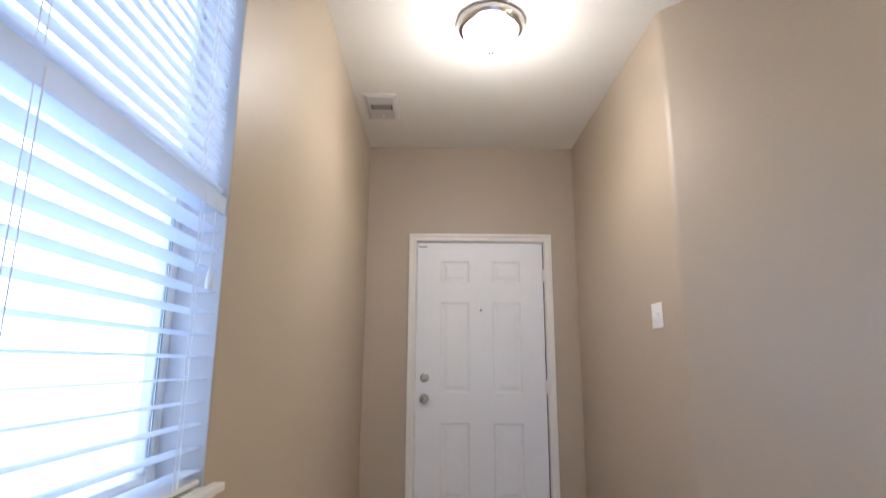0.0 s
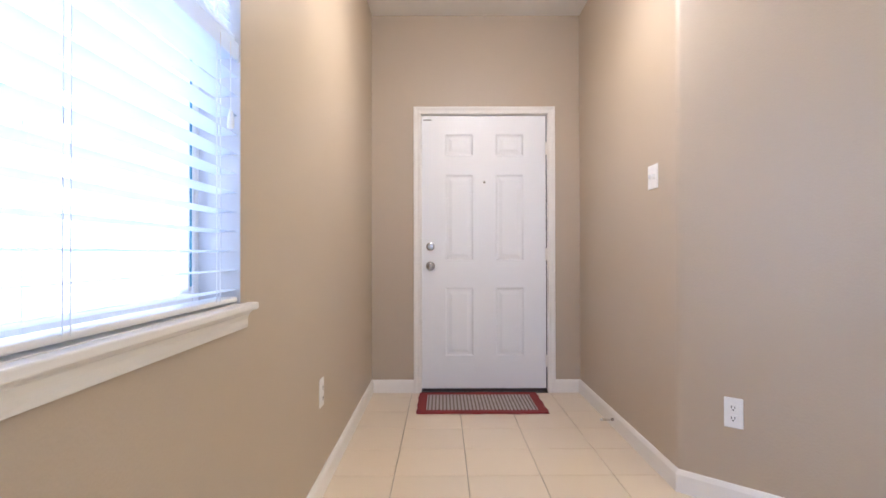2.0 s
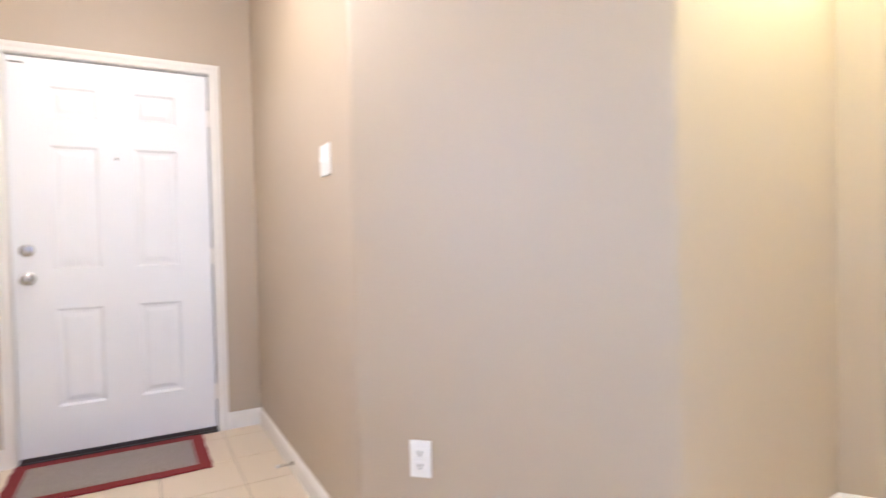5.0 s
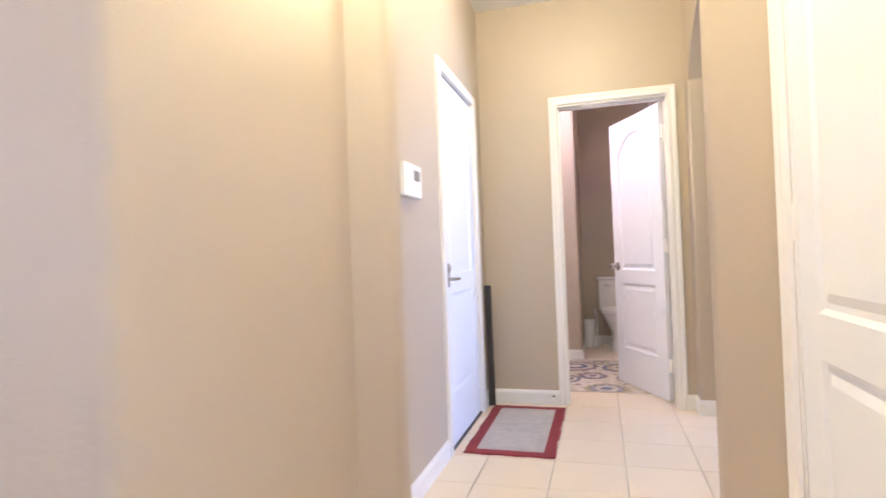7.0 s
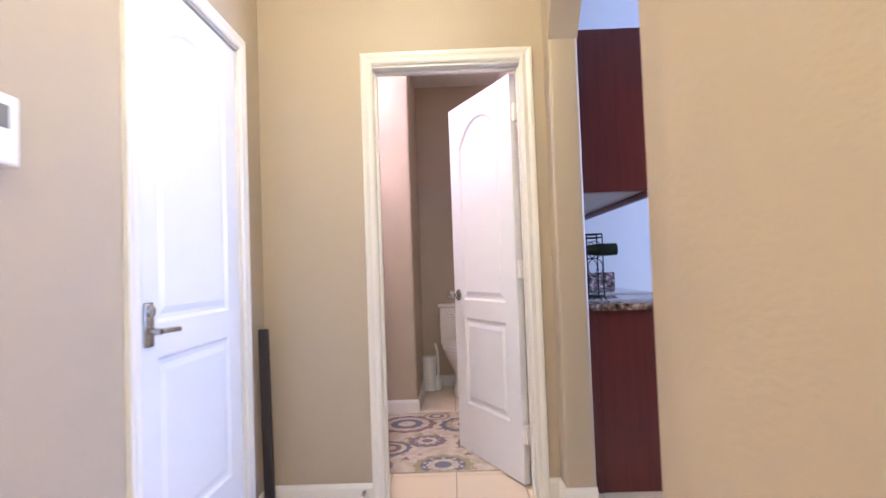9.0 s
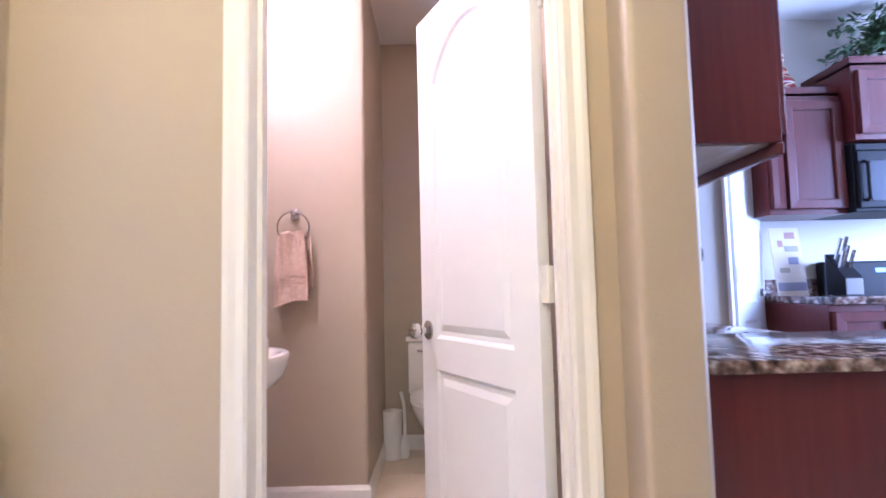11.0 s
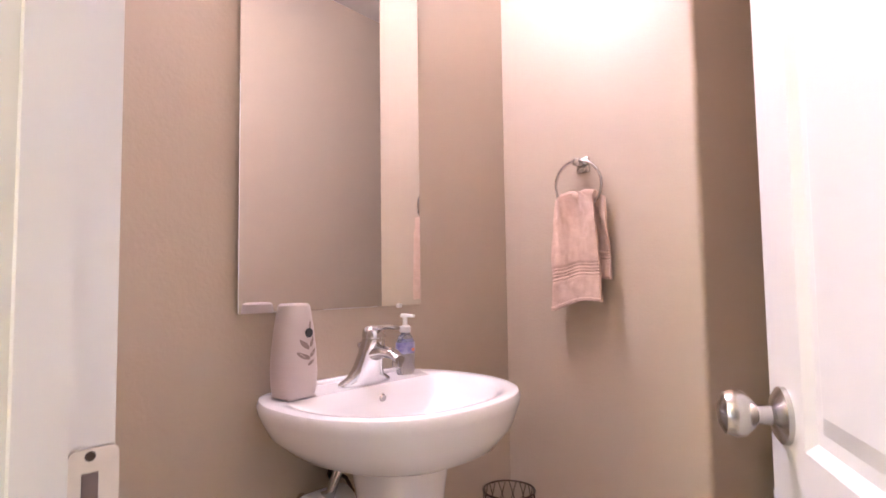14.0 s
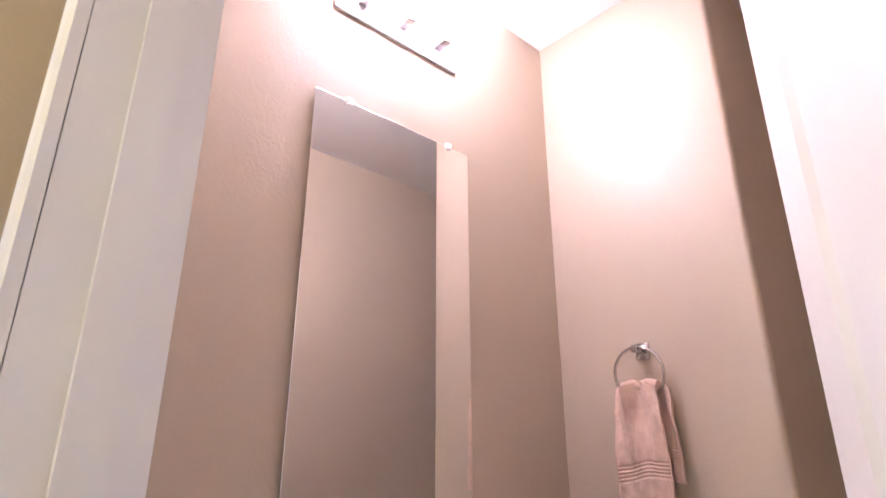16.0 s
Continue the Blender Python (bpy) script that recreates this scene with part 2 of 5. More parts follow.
# ---- structure ----
H = 2.772
YH, YR, TA = -2.305, -3.66, 0.133     # hall walls and the thickness of the arch wall
P1, P2, P3 = (2.235, -2.365), (3.19, -2.32), (3.27, -2.437)   # corners of the passage wall
XE = 5.372                           # end wall of the hall
XT, YT, XB = 6.962, -2.896, 7.88       # towel wall, its corner, back wall of the toilet recess
YM = -2.221                          # mirror wall
WIN = (-4.55, -2.605, 0.890, 2.42)    # entry window: y, y, z, z

structure("floor_base", boxes((-0.3, 9.2, -8.6, 0.3, -0.12, -0.006)), M_GROUT, "grey grout bed under cream floor tiles")
structure("ceiling", boxes((-0.3, 9.2, -8.6, 0.3, H, H + 0.1)), M_CEIL, "white textured flat ceiling")

# entry: window wall, door wall
w0, w1, wz0, wz1 = WIN
structure("wall_west", boxes((-0.16, 0, w1, 0.12, 0, H), (-0.16, 0, -6.6, w0, 0, H), (-0.16, 0, w0, w1, 0, wz0), (-0.16, 0, w0, w1, wz1, H)), M_WALL, "tan painted wall with a window opening")
structure("wall_north", boxes((0, 0.355, 0, 0.14, 0, H), (1.299, 1.53, 0, 0.14, 0, H), (0.355, 1.299, 0, 0.14, 2.05, H)), M_WALL, "tan painted wall round the front door")
structure("wall_entry_hall", prism([(1.53, 0.14), (1.53, -1.66), P1, P2, P3, (3.355, -2.445), (3.355, YH), (4.335, YH), (4.335, -2.17), (2.26, -2.17), (1.66, -1.61), (1.66, 0.14)], 0, H, (1, 2, 4, 5), 0.022), M_WALL, "tan painted wall with rounded corners and an angled stretch", True)
structure("wall_hall_north", boxes((5.115, 5.48, YH, -2.17, 0, H), (4.335, 5.115, YH, -2.17, 2.045, H)), M_WALL, "tan painted wall beside the garage door")
structure("wall_passage_south", boxes((2.2, 2.33, -3.68, -3.56, 0, H), (3.11, 3.2, -3.68, -3.56, 0, H), (2.33, 3.11, -3.68, -3.56, 2.045, H)), M_WALL, "tan painted wall round the closet door")
structure("wall_closet", prism([(3.2, -3.68), (3.2, -3.56), (3.40, -3.434), (3.494, -3.434), (3.494, -3.66), (3.9, -3.66), (3.9, -3.78), (3.2, -3.78)], 0, H, (2, 3), 0.022), M_WALL, "tan painted wall stub with rounded corners", True)
# closes the unseen room behind the camera; opening added for the fill
structure("wall_south_room", boxes((2.2, 2.32, -6.6, -3.68, 0, H), (-0.16, 0.3, -6.72, -6.6, 0, H), (2.1, 2.32, -6.72, -6.6, 0, H), (0.3, 2.1, -6.72, -6.6, 0, 0.85), (0.3, 2.1, -6.72, -6.6, 2.35, H)), M_WALL, "plain tan painted wall, unseen, with an opening added for the fill light")

# end of the hall with the bathroom door opening, and the arch to the kitchen
structure("wall_hall_end", boxes((XE, XE + 0.12, -2.837, YH, 0, H), (XE, XE + 0.12, YR - TA, -3.556, 0, H), (XE, XE + 0.12, -3.556, -2.837, 2.045, H)), M_WALL, "tan painted wall round the bathroom door")
AX0, AX1, AZ, AR = 3.9, 5.251, 2.085, 0.34


def arch_wall():
    bm = bmesh.new()
    half, cx = (AX1 - AX0) / 2, (AX0 + AX1) / 2
    rad = (half * half + AR * AR) / (2 * AR)
    sweep_angle = math.asin(half / rad)
    pts = [(cx + rad * math.sin(a), AZ + AR - rad * (1 - math.cos(a))) for a in [sweep_angle * (1 - i / 12) for i in range(25)]]
    for y in (YR, YR - TA):
        for (xa, za), (xb, zb) in zip(pts, pts[1:]):
            bm.faces.new([bm.verts.new(p) for p in ((xa, y, za), (xb, y, zb), (xb, y, H), (xa, y, H))])
    for (xa, za), (xb, zb) in zip(pts, pts[1:]):
        bm.faces.new([bm.verts.new(p) for p in ((xa, YR, za), (xb, YR, zb), (xb, YR - TA, zb), (xa, YR - TA, za))])
    bmesh.ops.remove_doubles(bm, verts=bm.verts, dist=0.0005)
    return bm


structure("wall_arch_head", arch_wall(), M_WALL, "tan painted arched head of the kitchen opening", True)
structure("wall_arch_jamb", prism([(AX1, YR), (XE, YR), (XE, YR - TA), (AX1, YR - TA)], 0, H, (0, 3), 0.016), M_WALL, "tan painted jamb of the kitchen arch", True)
structure("wall_bath_south", boxes((XE + 0.12, 8.0, YR - TA, YR, 0, H)), M_WALL, "tan painted bathroom wall")
structure("wall_bath_north", boxes((XE + 0.12, XT + 0.12, YM, YM + 0.12, 0, H)), M_WALL, "tan painted wall behind the basin")
structure("wall_bath_towel", prism([(XT, YM), (XT, YT), (XB, YT), (XB, YT + 0.12), (XT + 0.12, YT + 0.12), (XT + 0.12, YM)], 0, H, (1,), 0.018), M_WALL, "tan painted wall with a rounded corner", True)
structure("wall_bath_back", boxes((XB, XB + 0.12, YR, YT + 0.12, 0, H)), M_WALL, "tan painted wall behind the toilet")

# kitchen shell
KX, KY = 7.62, -8.4
structure("wall_kitchen_pantry", prism([(7.15, YR - TA), (7.15, -4.86), (7.165, -4.875), (7.25, -4.79), (7.25, YR - TA)], 0, H), M_KWALL, "pale painted kitchen wall")
structure("wall_kitchen_east", boxes((KX, KX + 0.12, KY, -5.2, 0, H)), M_KWALL, "pale painted kitchen wall behind the cabinets")
# unseen wall; the opening is added for the kitchen fill
structure("wall_kitchen_south", boxes((2.32, 4.8, KY - 0.12, KY, 0, H), (6.8, KX, KY - 0.12, KY, 0, H), (4.8, 6.8, KY - 0.12, KY, 0, 0.85), (4.8, 6.8, KY - 0.12, KY, 2.35, H)), M_KWALL, "pale painted kitchen wall, unseen, with an opening added for the fill light")
structure("wall_kitchen_west", boxes((2.2, 2.32, KY, -6.6, 0, H)), M_KWALL, "pale painted wall")


# trim
BASE = [(0, 0), (0.014, 0), (0.014, 0.075), (0.009, 0.088), (0.005, 0.095), (0, 0.095)]
CASE = [(0.004, 0), (0.004, 0.012), (0.012, 0.017), (0.03, 0.014), (0.045, 0.019), (0.057, 0.019), (0.06, 0.014), (0.06, 0)]


def baseboard(*pts):
    structure("baseboard", sweep(bmesh.new(), [(x, y, 0) for x, y in pts[::-1]], (0, 0, 1), BASE), M_TRIM, "white painted baseboard")


baseboard((0, -6.6), (0, 0), (0.31, 0))
baseboard((1.344, 0), (1.53, 0), (1.53, -1.66), P1, P2, P3, (3.355, -2.445), (3.355, YH), (4.28, YH))
baseboard((5.172, YH), (XE, YH), (XE, -2.794))
baseboard((XE, -3.603), (XE, YR), (AX1, YR), (AX1, YR - TA))
baseboard((XE + 0.12, YM), (XT, YM), (XT, YT), (XB, YT), (XB, YR))
baseboard((3.9, YR), (3.494, YR), (3.494, -3.434), (3.40, -3.434), (3.2, -3.56), (3.17, -3.56))


def casing(path, n, prof=CASE):
    structure("trim", sweep(bmesh.new(), path, n, prof), M_TRIM, "white painted moulded door casing")


def jamb(rows):
    structure("trim", boxes(*rows), M_TRIM, "white painted door jamb with a stop")


# casings run up one side, over and down, so that the profile lies outside the opening
casing([(0.369, 0, 0), (0.369, 0, 2.037), (1.287, 0, 2.037), (1.287, 0, 0)], (0, -1, 0))
casing([(4.345, YH, 0), (4.345, YH, 2.037), (5.107, YH, 2.037), (5.107, YH, 0)], (0, -1, 0))
casing([(XE, -2.853, 0), (XE, -2.853, 2.041), (XE, -3.544, 2.041), (XE, -3.544, 0)], (-1, 0, 0))
casing([(3.105, -3.56, 0), (3.105, -3.56, 2.037), (2.335, -3.56, 2.037), (2.335, -3.56, 0)], (0, 1, 0))
jamb([(0.355, 0.366, 0.001, 0.14, 0, 2.05), (1.29, 1.299, 0.001, 0.14, 0, 2.05), (0.366, 1.29, 0.001, 0.14, 2.039, 2.05)])
jamb([(4.335, 4.347, YH + 0.001, -2.17, 0, 2.045), (5.105, 5.115, YH + 0.001, -2.17, 0, 2.045), (4.347, 5.105, YH + 0.001, -2.17, 2.036, 2.045)])
jamb([(XE + 0.001, XE + 0.119, -2.849, -2.837, 0, 2.045), (XE + 0.001, XE + 0.119, -3.556, -3.545, 0, 2.045), (XE + 0.001, XE + 0.119, -3.545, -2.849, 2.033, 2.045),
      (XE + 0.047, XE + 0.083, -2.861, -2.849, 0, 2.033), (XE + 0.047, XE + 0.083, -3.545, -3.535, 0, 2.033), (XE + 0.047, XE + 0.083, -3.535, -2.861, 2.022, 2.033)])
jamb([(2.33, 2.343, -3.68, -3.561, 0, 2.045), (3.097, 3.11, -3.68, -3.561, 0, 2.045), (2.343, 3.097, -3.68, -3.561, 2.035, 2.045)])


# ---- doors ----
def panel_loop(x0, x1, z0, z1, rise, d):
    pts = [(x0 + d, z0 + d), (x1 - d, z0 + d)]
    if not rise:
        return pts + [(x1 - d, z1 - d), (x0 + d, z1 - d)]
    w = (x1 - x0) / 2 - d
    cx = (x0 + x1) / 2
    for i in range(17):
        a = 1 - 2 * i / 16
        pts.append((cx + w * a, z1 - d - rise * abs(a) ** 2.2))
    return pts


def door_leaf(w, h, t, panels, deep=0.009):
    """A moulded leaf from x 0 to w, z 0 to h, with panels (x0, x1, z0, z1, rise of the arch) on both faces."""
    bm = bmesh.new()
    xs = sorted({0, w, *[p[0] for p in panels], *[p[1] for p in panels]})
    zs = sorted({0, h, *[p[2] for p in panels], *[p[3] for p in panels]})
    for s in (-1, 1):
        y = s * t / 2

        def quad(pts, dy=0.0):
            bm.faces.new([bm.verts.new((px, y - s * dy, pz)) for px, pz in pts])
        for xa, xb in zip(xs, xs[1:]):
            for za, zb in zip(zs, zs[1:]):
                inside = any(p[0] <= xa and xb <= p[1] and p[2] <= za and zb <= p[3] for p in panels)
                if not inside:
                    quad([(xa, za), (xb, za), (xb, zb), (xa, zb)])
        for x0, x1, z0, z1, rise in panels:
            loops = [(0, 0), (0.012, deep), (0.026, deep), (0.048, deep * 0.25)]
            rings = [[(px, pz, dy) for px, pz in panel_loop(x0, x1, z0, z1, rise, d)] for d, dy in loops]
            if rise:
                top = rings[0][2:]
                for (xa, za, _), (xb, zb, _) in zip(top, top[1:]):
                    quad([(xa, za), (xa, z1), (xb, z1), (xb, zb)] if za < z1 - 1e-6 and zb < z1 - 1e-6 else ([(xa, za), (xa, z1), (xb, zb)] if za < z1 - 1e-6 else [(xa, za), (xb, z1), (xb, zb)]))
            vs = [[bm.verts.new((px, y - s * dy, pz)) for px, pz, dy in ring] for ring in rings]
            for a, b in zip(vs, vs[1:]):
                for j in range(len(a)):
                    bm.faces.new((a[j], a[(j + 1) % len(a)], b[(j + 1) % len(a)], b[j]))
            bm.faces.new(vs[-1])
    for a, b in (((0, 0), (w, 0)), ((w, 0), (w, h)), ((w, h), (0, h)), ((0, h), (0, 0))):
        bm.faces.new([bm.verts.new(p) for p in ((a[0], -t / 2, a[1]), (b[0], -t / 2, b[1]), (b[0], t / 2, b[1]), (a[0], t / 2, a[1]))])
    bmesh.ops.remove_doubles(bm, verts=bm.verts, dist=0.0004)
    return bm


def round_knob(parent, x, z, y, s, label="satin nickel round door knob"):
    bm = bmesh.new()
    lathe(bm, [(0.001, 0), (0.033, 0), (0.033, s * 0.006), (0.024, s * 0.012), (0.012, s * 0.016), (0.011, s * 0.03), (0.018, s * 0.036), (0.026, s * 0.045), (0.028, s * 0.055), (0.024, s * 0.066), (0.014, s * 0.071), (0.001, s * 0.072)], (x, y, z), "y", 24)
    return part("door_knob", bm, M_NICKEL, parent, label, True)


def hinges(parent, x, y, zs):
    for z in zs:
        bm = boxes((x - 0.012, x + 0.012, y - 0.004, y + 0.004, z - 0.045, z + 0.045), r=0.001)
        lathe(bm, [(0.006, z - 0.046), (0.006, z + 0.046)], (x, y - 0.004, 0), "z", 10)
        part("hinge", bm, M_TRIM, parent, "white painted butt hinge", True)


# front door
W1 = 0.914
six = []
for xa, xb in ((0.17, 0.375), (0.54, 0.745)):
    six += [(xa, xb, 1.725, 1.885, 0), (xa, xb, 0.955, 1.585, 0), (xa, xb, 0.255, 0.755, 0)]
front = mesh_object("door_1", door_leaf(W1, 2.02, 0.044, six), M_DOOR)
front.matrix_world = pose(0.371, 0.024, 0.012)
tagged(front, "closed white six-panel front door", "door", kind="structure")
round_knob(front, 0.06, 0.915, -0.022, -1)
bm = bmesh.new()
lathe(bm, [(0.001, 0), (0.031, 0), (0.030, -0.008), (0.022, -0.012), (0.014, -0.012), (0.001, -0.012)], (0.06, -0.022, 1.057), "y", 24)
box(bm, 0.054, 0.066, -0.05, -0.034, 1.04, 1.074, r=0.003)
part("deadbolt", bm, M_NICKEL, front, "satin nickel deadbolt thumb turn", True)
part("peephole", lathe(bmesh.new(), [(0.008, 0), (0.008, -0.004), (0.005, -0.005), (0.001, -0.005)], (W1 / 2, -0.022, 1.53), "y", 12), M_NICKEL, front, "", True)
hinges(front, W1 + 0.003, -0.024, (1.78, 1.0, 0.22))
part("sweep", boxes((0.0, W1, -0.028, 0.02, -0.010, 0.018), r=0.003), M_BLACKWOOD, front, "dark brown door sweep")
part("label_strip", boxes((0.01, 0.07, -0.0235, -0.0218, 1.985, 1.993)), M_GREYLCD, front, "thin grey sticker")
# dark strip laid on the door edge to draw the gap's shade
part("hinge_gap_shade", boxes((W1 - 0.004, W1 + 0.0005, -0.0275, -0.0225, 0.0, 2.018)), M_OPENSHADE, front, "dark strip standing for the shaded gap beside the hinges")
structure("threshold", boxes((0.366, 1.29, -0.018, 0.12, -0.004, 0.010), r=0.003), M_BLACKWOOD, "dark bronze door threshold")


def arched(w, drop=0.0):
    return [(0.115, w - 0.115, 0.925 - drop, 1.90, 0.14), (0.115, w - 0.115, 0.275, 0.822 - drop, 0)]


def hall_door(name, w, m, label, hinge_side, drop=0.0, hinge_heights=(1.80, 1.085, 0.24)):
    ob = mesh_object(name, door_leaf(w, 2.015, 0.035, arched(w, drop)), M_DOOR)
    ob.matrix_world = m
    tagged(ob, label, "door", kind="structure")
    hinges(ob, *hinge_side, hinge_heights)
    return ob


garage = hall_door("door_2", 0.754, pose(4.349, YH + 0.024, 0.012), "closed white two-panel door with an arched top panel", (0.757, -0.02))
bm = boxes((0.035, 0.085, -0.026, -0.017, 0.86, 0.99), r=0.006)
tube(bm, [(0.06, -0.02, 0.905), (0.06, -0.06, 0.905)], 0.010)
tube(bm, [(0.06, -0.058, 0.905), (0.10, -0.062, 0.905), (0.165, -0.058, 0.902)], 0.0085)
lathe(bm, [(0.018, -0.026), (0.018, -0.034), (0.010, -0.037), (0.001, -0.037)], (0.06, 0, 0.965), "y", 16)
part("door_lever", bm, M_NICKEL, garage, "satin nickel lever on a tall plate", True)
structure("threshold", boxes((4.347, 5.105, YH - 0.004, YH + 0.11, -0.004, 0.012), r=0.003), M_BLACKWOOD, "dark door threshold")

BA = 26.0
bath = hall_door("door_3", 0.694, pose(XE + 0.13, -3.548, 0.012, 0, 0, BA) @ pose(0.022, 0.0175, 0), "open white two-panel door with an arched top panel", (-0.003, -0.014), 0.05, (1.80, 1.045, 0.24))
for z in (1.82, 1.045, 0.24):
    part("hinge_leaf", boxes((-0.026, 0.0005, -0.019, 0.010, z - 0.045, z + 0.045), r=0.001), M_TRIM, bath, "white painted hinge leaf")
round_knob(bath, 0.637, 0.900, 0.0175, 1)
round_knob(bath, 0.637, 0.900, -0.0175, -1)

closet = hall_door("door_4", 0.75, pose(3.095, -3.584, 0.012, 0, 0, 180), "closed white two-panel closet door", (-0.002, -0.02), 0.052)

# ---- entry window and blind ----
y0, y1, z0, z1 = WIN
win = tagged(new("window_1"), "white vinyl window behind a pair of slat blinds", "window", kind="structure")
win.matrix_world = pose(0, 0, 0)
FR = [(0, 0), (0.032, 0), (0.032, 0.04), (0.022, 0.048), (0, 0.048)]
part("window_frame", sweep(bmesh.new(), [(-0.155, y0, z0), (-0.155, y1, z0), (-0.155, y1, z1), (-0.155, y0, z1)], (1, 0, 0), FR, True), M_PLASTIC, win, "white vinyl window frame")
part("sash_bar", boxes((-0.15, -0.11, y1 - 0.05, y1 - 0.032, z0 + 0.04, 1.53), (-0.15, -0.11, y0 + 0.032, y0 + 0.05, z0 + 0.04, 1.53), r=0.003), M_PLASTIC, win)
pane = part("pane", boxes((-0.138, -0.132, y0 + 0.03, y1 - 0.03, z0 + 0.03, z1 - 0.03)), M_GLASS, win)
pane.visible_shadow = False
M_GASKET = material("blue_grey_gasket", (0.08, 0.28, 0.38), 0.4, stain=0.2, stain_scale=20)
for ya in (y0 + 0.038, y1 - 0.046):
    part("gasket", boxes((-0.112, -0.107, ya, ya + 0.007, z0 + 0.05, 1.53)), M_GASKET, win, "dark blue-grey gasket strip")
# stool and apron
sill = tagged(new("window_sill"), "cream painted window stool with a moulded apron", "window sill", kind="structure")
part("stool", boxes((-0.105, 0.0, y0, y1, z0, z0 + 0.004), (0.0, 0.03, y0 - 0.06, y1 + 0.052, z0 - 0.015, z0 + 0.004), r=0.004), M_TRIM, sill)
APR = [(0, 0), (0.008, 0), (0.010, 0.010), (0.009, 0.022), (0.012, 0.034), (0.018, 0.039), (0.020, 0.045), (0, 0.045)]
part("apron", sweep(bmesh.new(), [(0, y1 + 0.026, z0 - 0.060), (0, y0 - 0.026, z0 - 0.060)], (0, 0, 1), APR), M_TRIM, sill)
structure("window_reveal", boxes((-0.155, -0.001, y1 - 0.004, y1 + 0.0, z0, z1), (-0.155, -0.001, y0, y0 + 0.004, z0, z1), (-0.155, -0.001, y0, y1, z1 - 0.004, z1)), M_REVEAL, "window reveal with daylight put into its pale grey colour")


def slat_blind(base, tall, pitch, half, tilt, label, tassel, rail):
    ob = thing("window_blind", (-0.032, (y0 + y1) / 2, base), label, "blind", "blinds in the entry window")
    L = y1 - y0 - 0.02
    part("headrail", boxes((-0.022, 0.022, -L / 2, L / 2, tall - 0.022, tall - 0.003), r=0.003), M_BLIND, ob)
    if tassel:
        part("valance", boxes((0.024, 0.030, -L / 2, L / 2, tall - 0.050, tall - 0.004), r=0.002), M_BLIND, ob, "white flat valance")
    part("bottom_rail", boxes((-half, half, -L / 2, L / 2, 0.004, 0.016), r=0.004), rail, ob)
    ring0 = [(-half, 0.0), (-half / 2, 0.003), (0.0, 0.004), (half / 2, 0.003), (half, 0.0), (half / 2, 0.0006), (0.0, 0.0014), (-half / 2, 0.0006)]
    c, d = math.cos(tilt), math.sin(tilt)
    sl = loft(bmesh.new(), [[(a * c + b * d, e * L / 2, b * c - a * d) for a, b in ring0] for e in (-1, 1)])
    first = part("slat", sl, M_BLIND, ob, smooth=True)
    k = 0
    while 0.032 + pitch * k < tall - 0.04:
        o = first if k == 0 else first.copy()
        if k:
            scene.collection.objects.link(o)
        o.location = (0, 0, 0.032 + pitch * k)
        k += 1
    for yy in (L / 2 - 0.13, L / 6, -L / 6, -L / 2 + 0.13):
        for dx, dy in ((-half, 0), (half, 0), (half + 0.003, 0.012)):
            part("ladder_cord", tube(bmesh.new(), [(dx, yy + dy, 0.012), (dx, yy + dy, tall - 0.02)], 0.0011, 6), M_PLASTIC, ob)
    if tassel:
        bm = bmesh.new()
        yy = L / 2 - 0.085
        tube(bm, [(0.042, yy, tall - 0.03), (0.042, yy, tall - 0.195)], 0.0012, 6)
        lathe(bm, [(0.002, tall - 0.19), (0.005, tall - 0.2), (0.009, tall - 0.23), (0.007, tall - 0.238), (0.001, tall - 0.241)], (0.042, yy, 0), "z", 12)
        part("pull_cord", bm, M_PLASTIC, ob, "white pull cord with a teardrop tassel", True)
    return ob


SPLIT = 1.56
slat_blind(z0 + 0.006, SPLIT - z0 - 0.006, 0.0492, 0.028, radians(-4), "white slat blind with level slats, lower half of window", True, M_TRIM)
slat_blind(SPLIT + 0.002, z1 - SPLIT - 0.004, 0.034, 0.021, radians(66), "white slat blind with tilted slats, upper half of window", False, M_BLIND)
part("transom", boxes((-0.15, -0.1, y0 + 0.045, y1 - 0.045, SPLIT - 0.012, SPLIT + 0.012), r=0.003), M_PLASTIC, win)

structure("backdrop", boxes((-1.3, -1.28, -8, 1.5, -1, 5)), M_SKY, "bright overexposed daylight outside the window")


# ---- things in the entry ----
def switch_plate(m, gangs, label):
    ob = thing("light_switch", (0, 0, 0), label, "switch")
    ob.matrix_world = m
    w = 0.07 + 0.046 * (gangs - 1)
    part("plate", boxes((-w / 2, w / 2, -0.006, 0, -0.058, 0.058), r=0.0025), M_PLASTIC, ob)
    for g in range(gangs):
        x = (g - (gangs - 1) / 2) * 0.046
        part("toggle", boxes((x - 0.005, x + 0.005, -0.017, -0.004, -0.004, 0.012), (x - 0.007, x + 0.007, -0.008, -0.004, -0.014, 0.014), r=0.0012), M_PLASTIC, ob)
        for z in (-0.04, 0.04):
            part("screw", lathe(bmesh.new(), [(0.003, -0.006), (0.003, -0.0075), (0.001, -0.008)], (x, 0, z), "y", 8), M_PLASTIC, ob)
    return ob


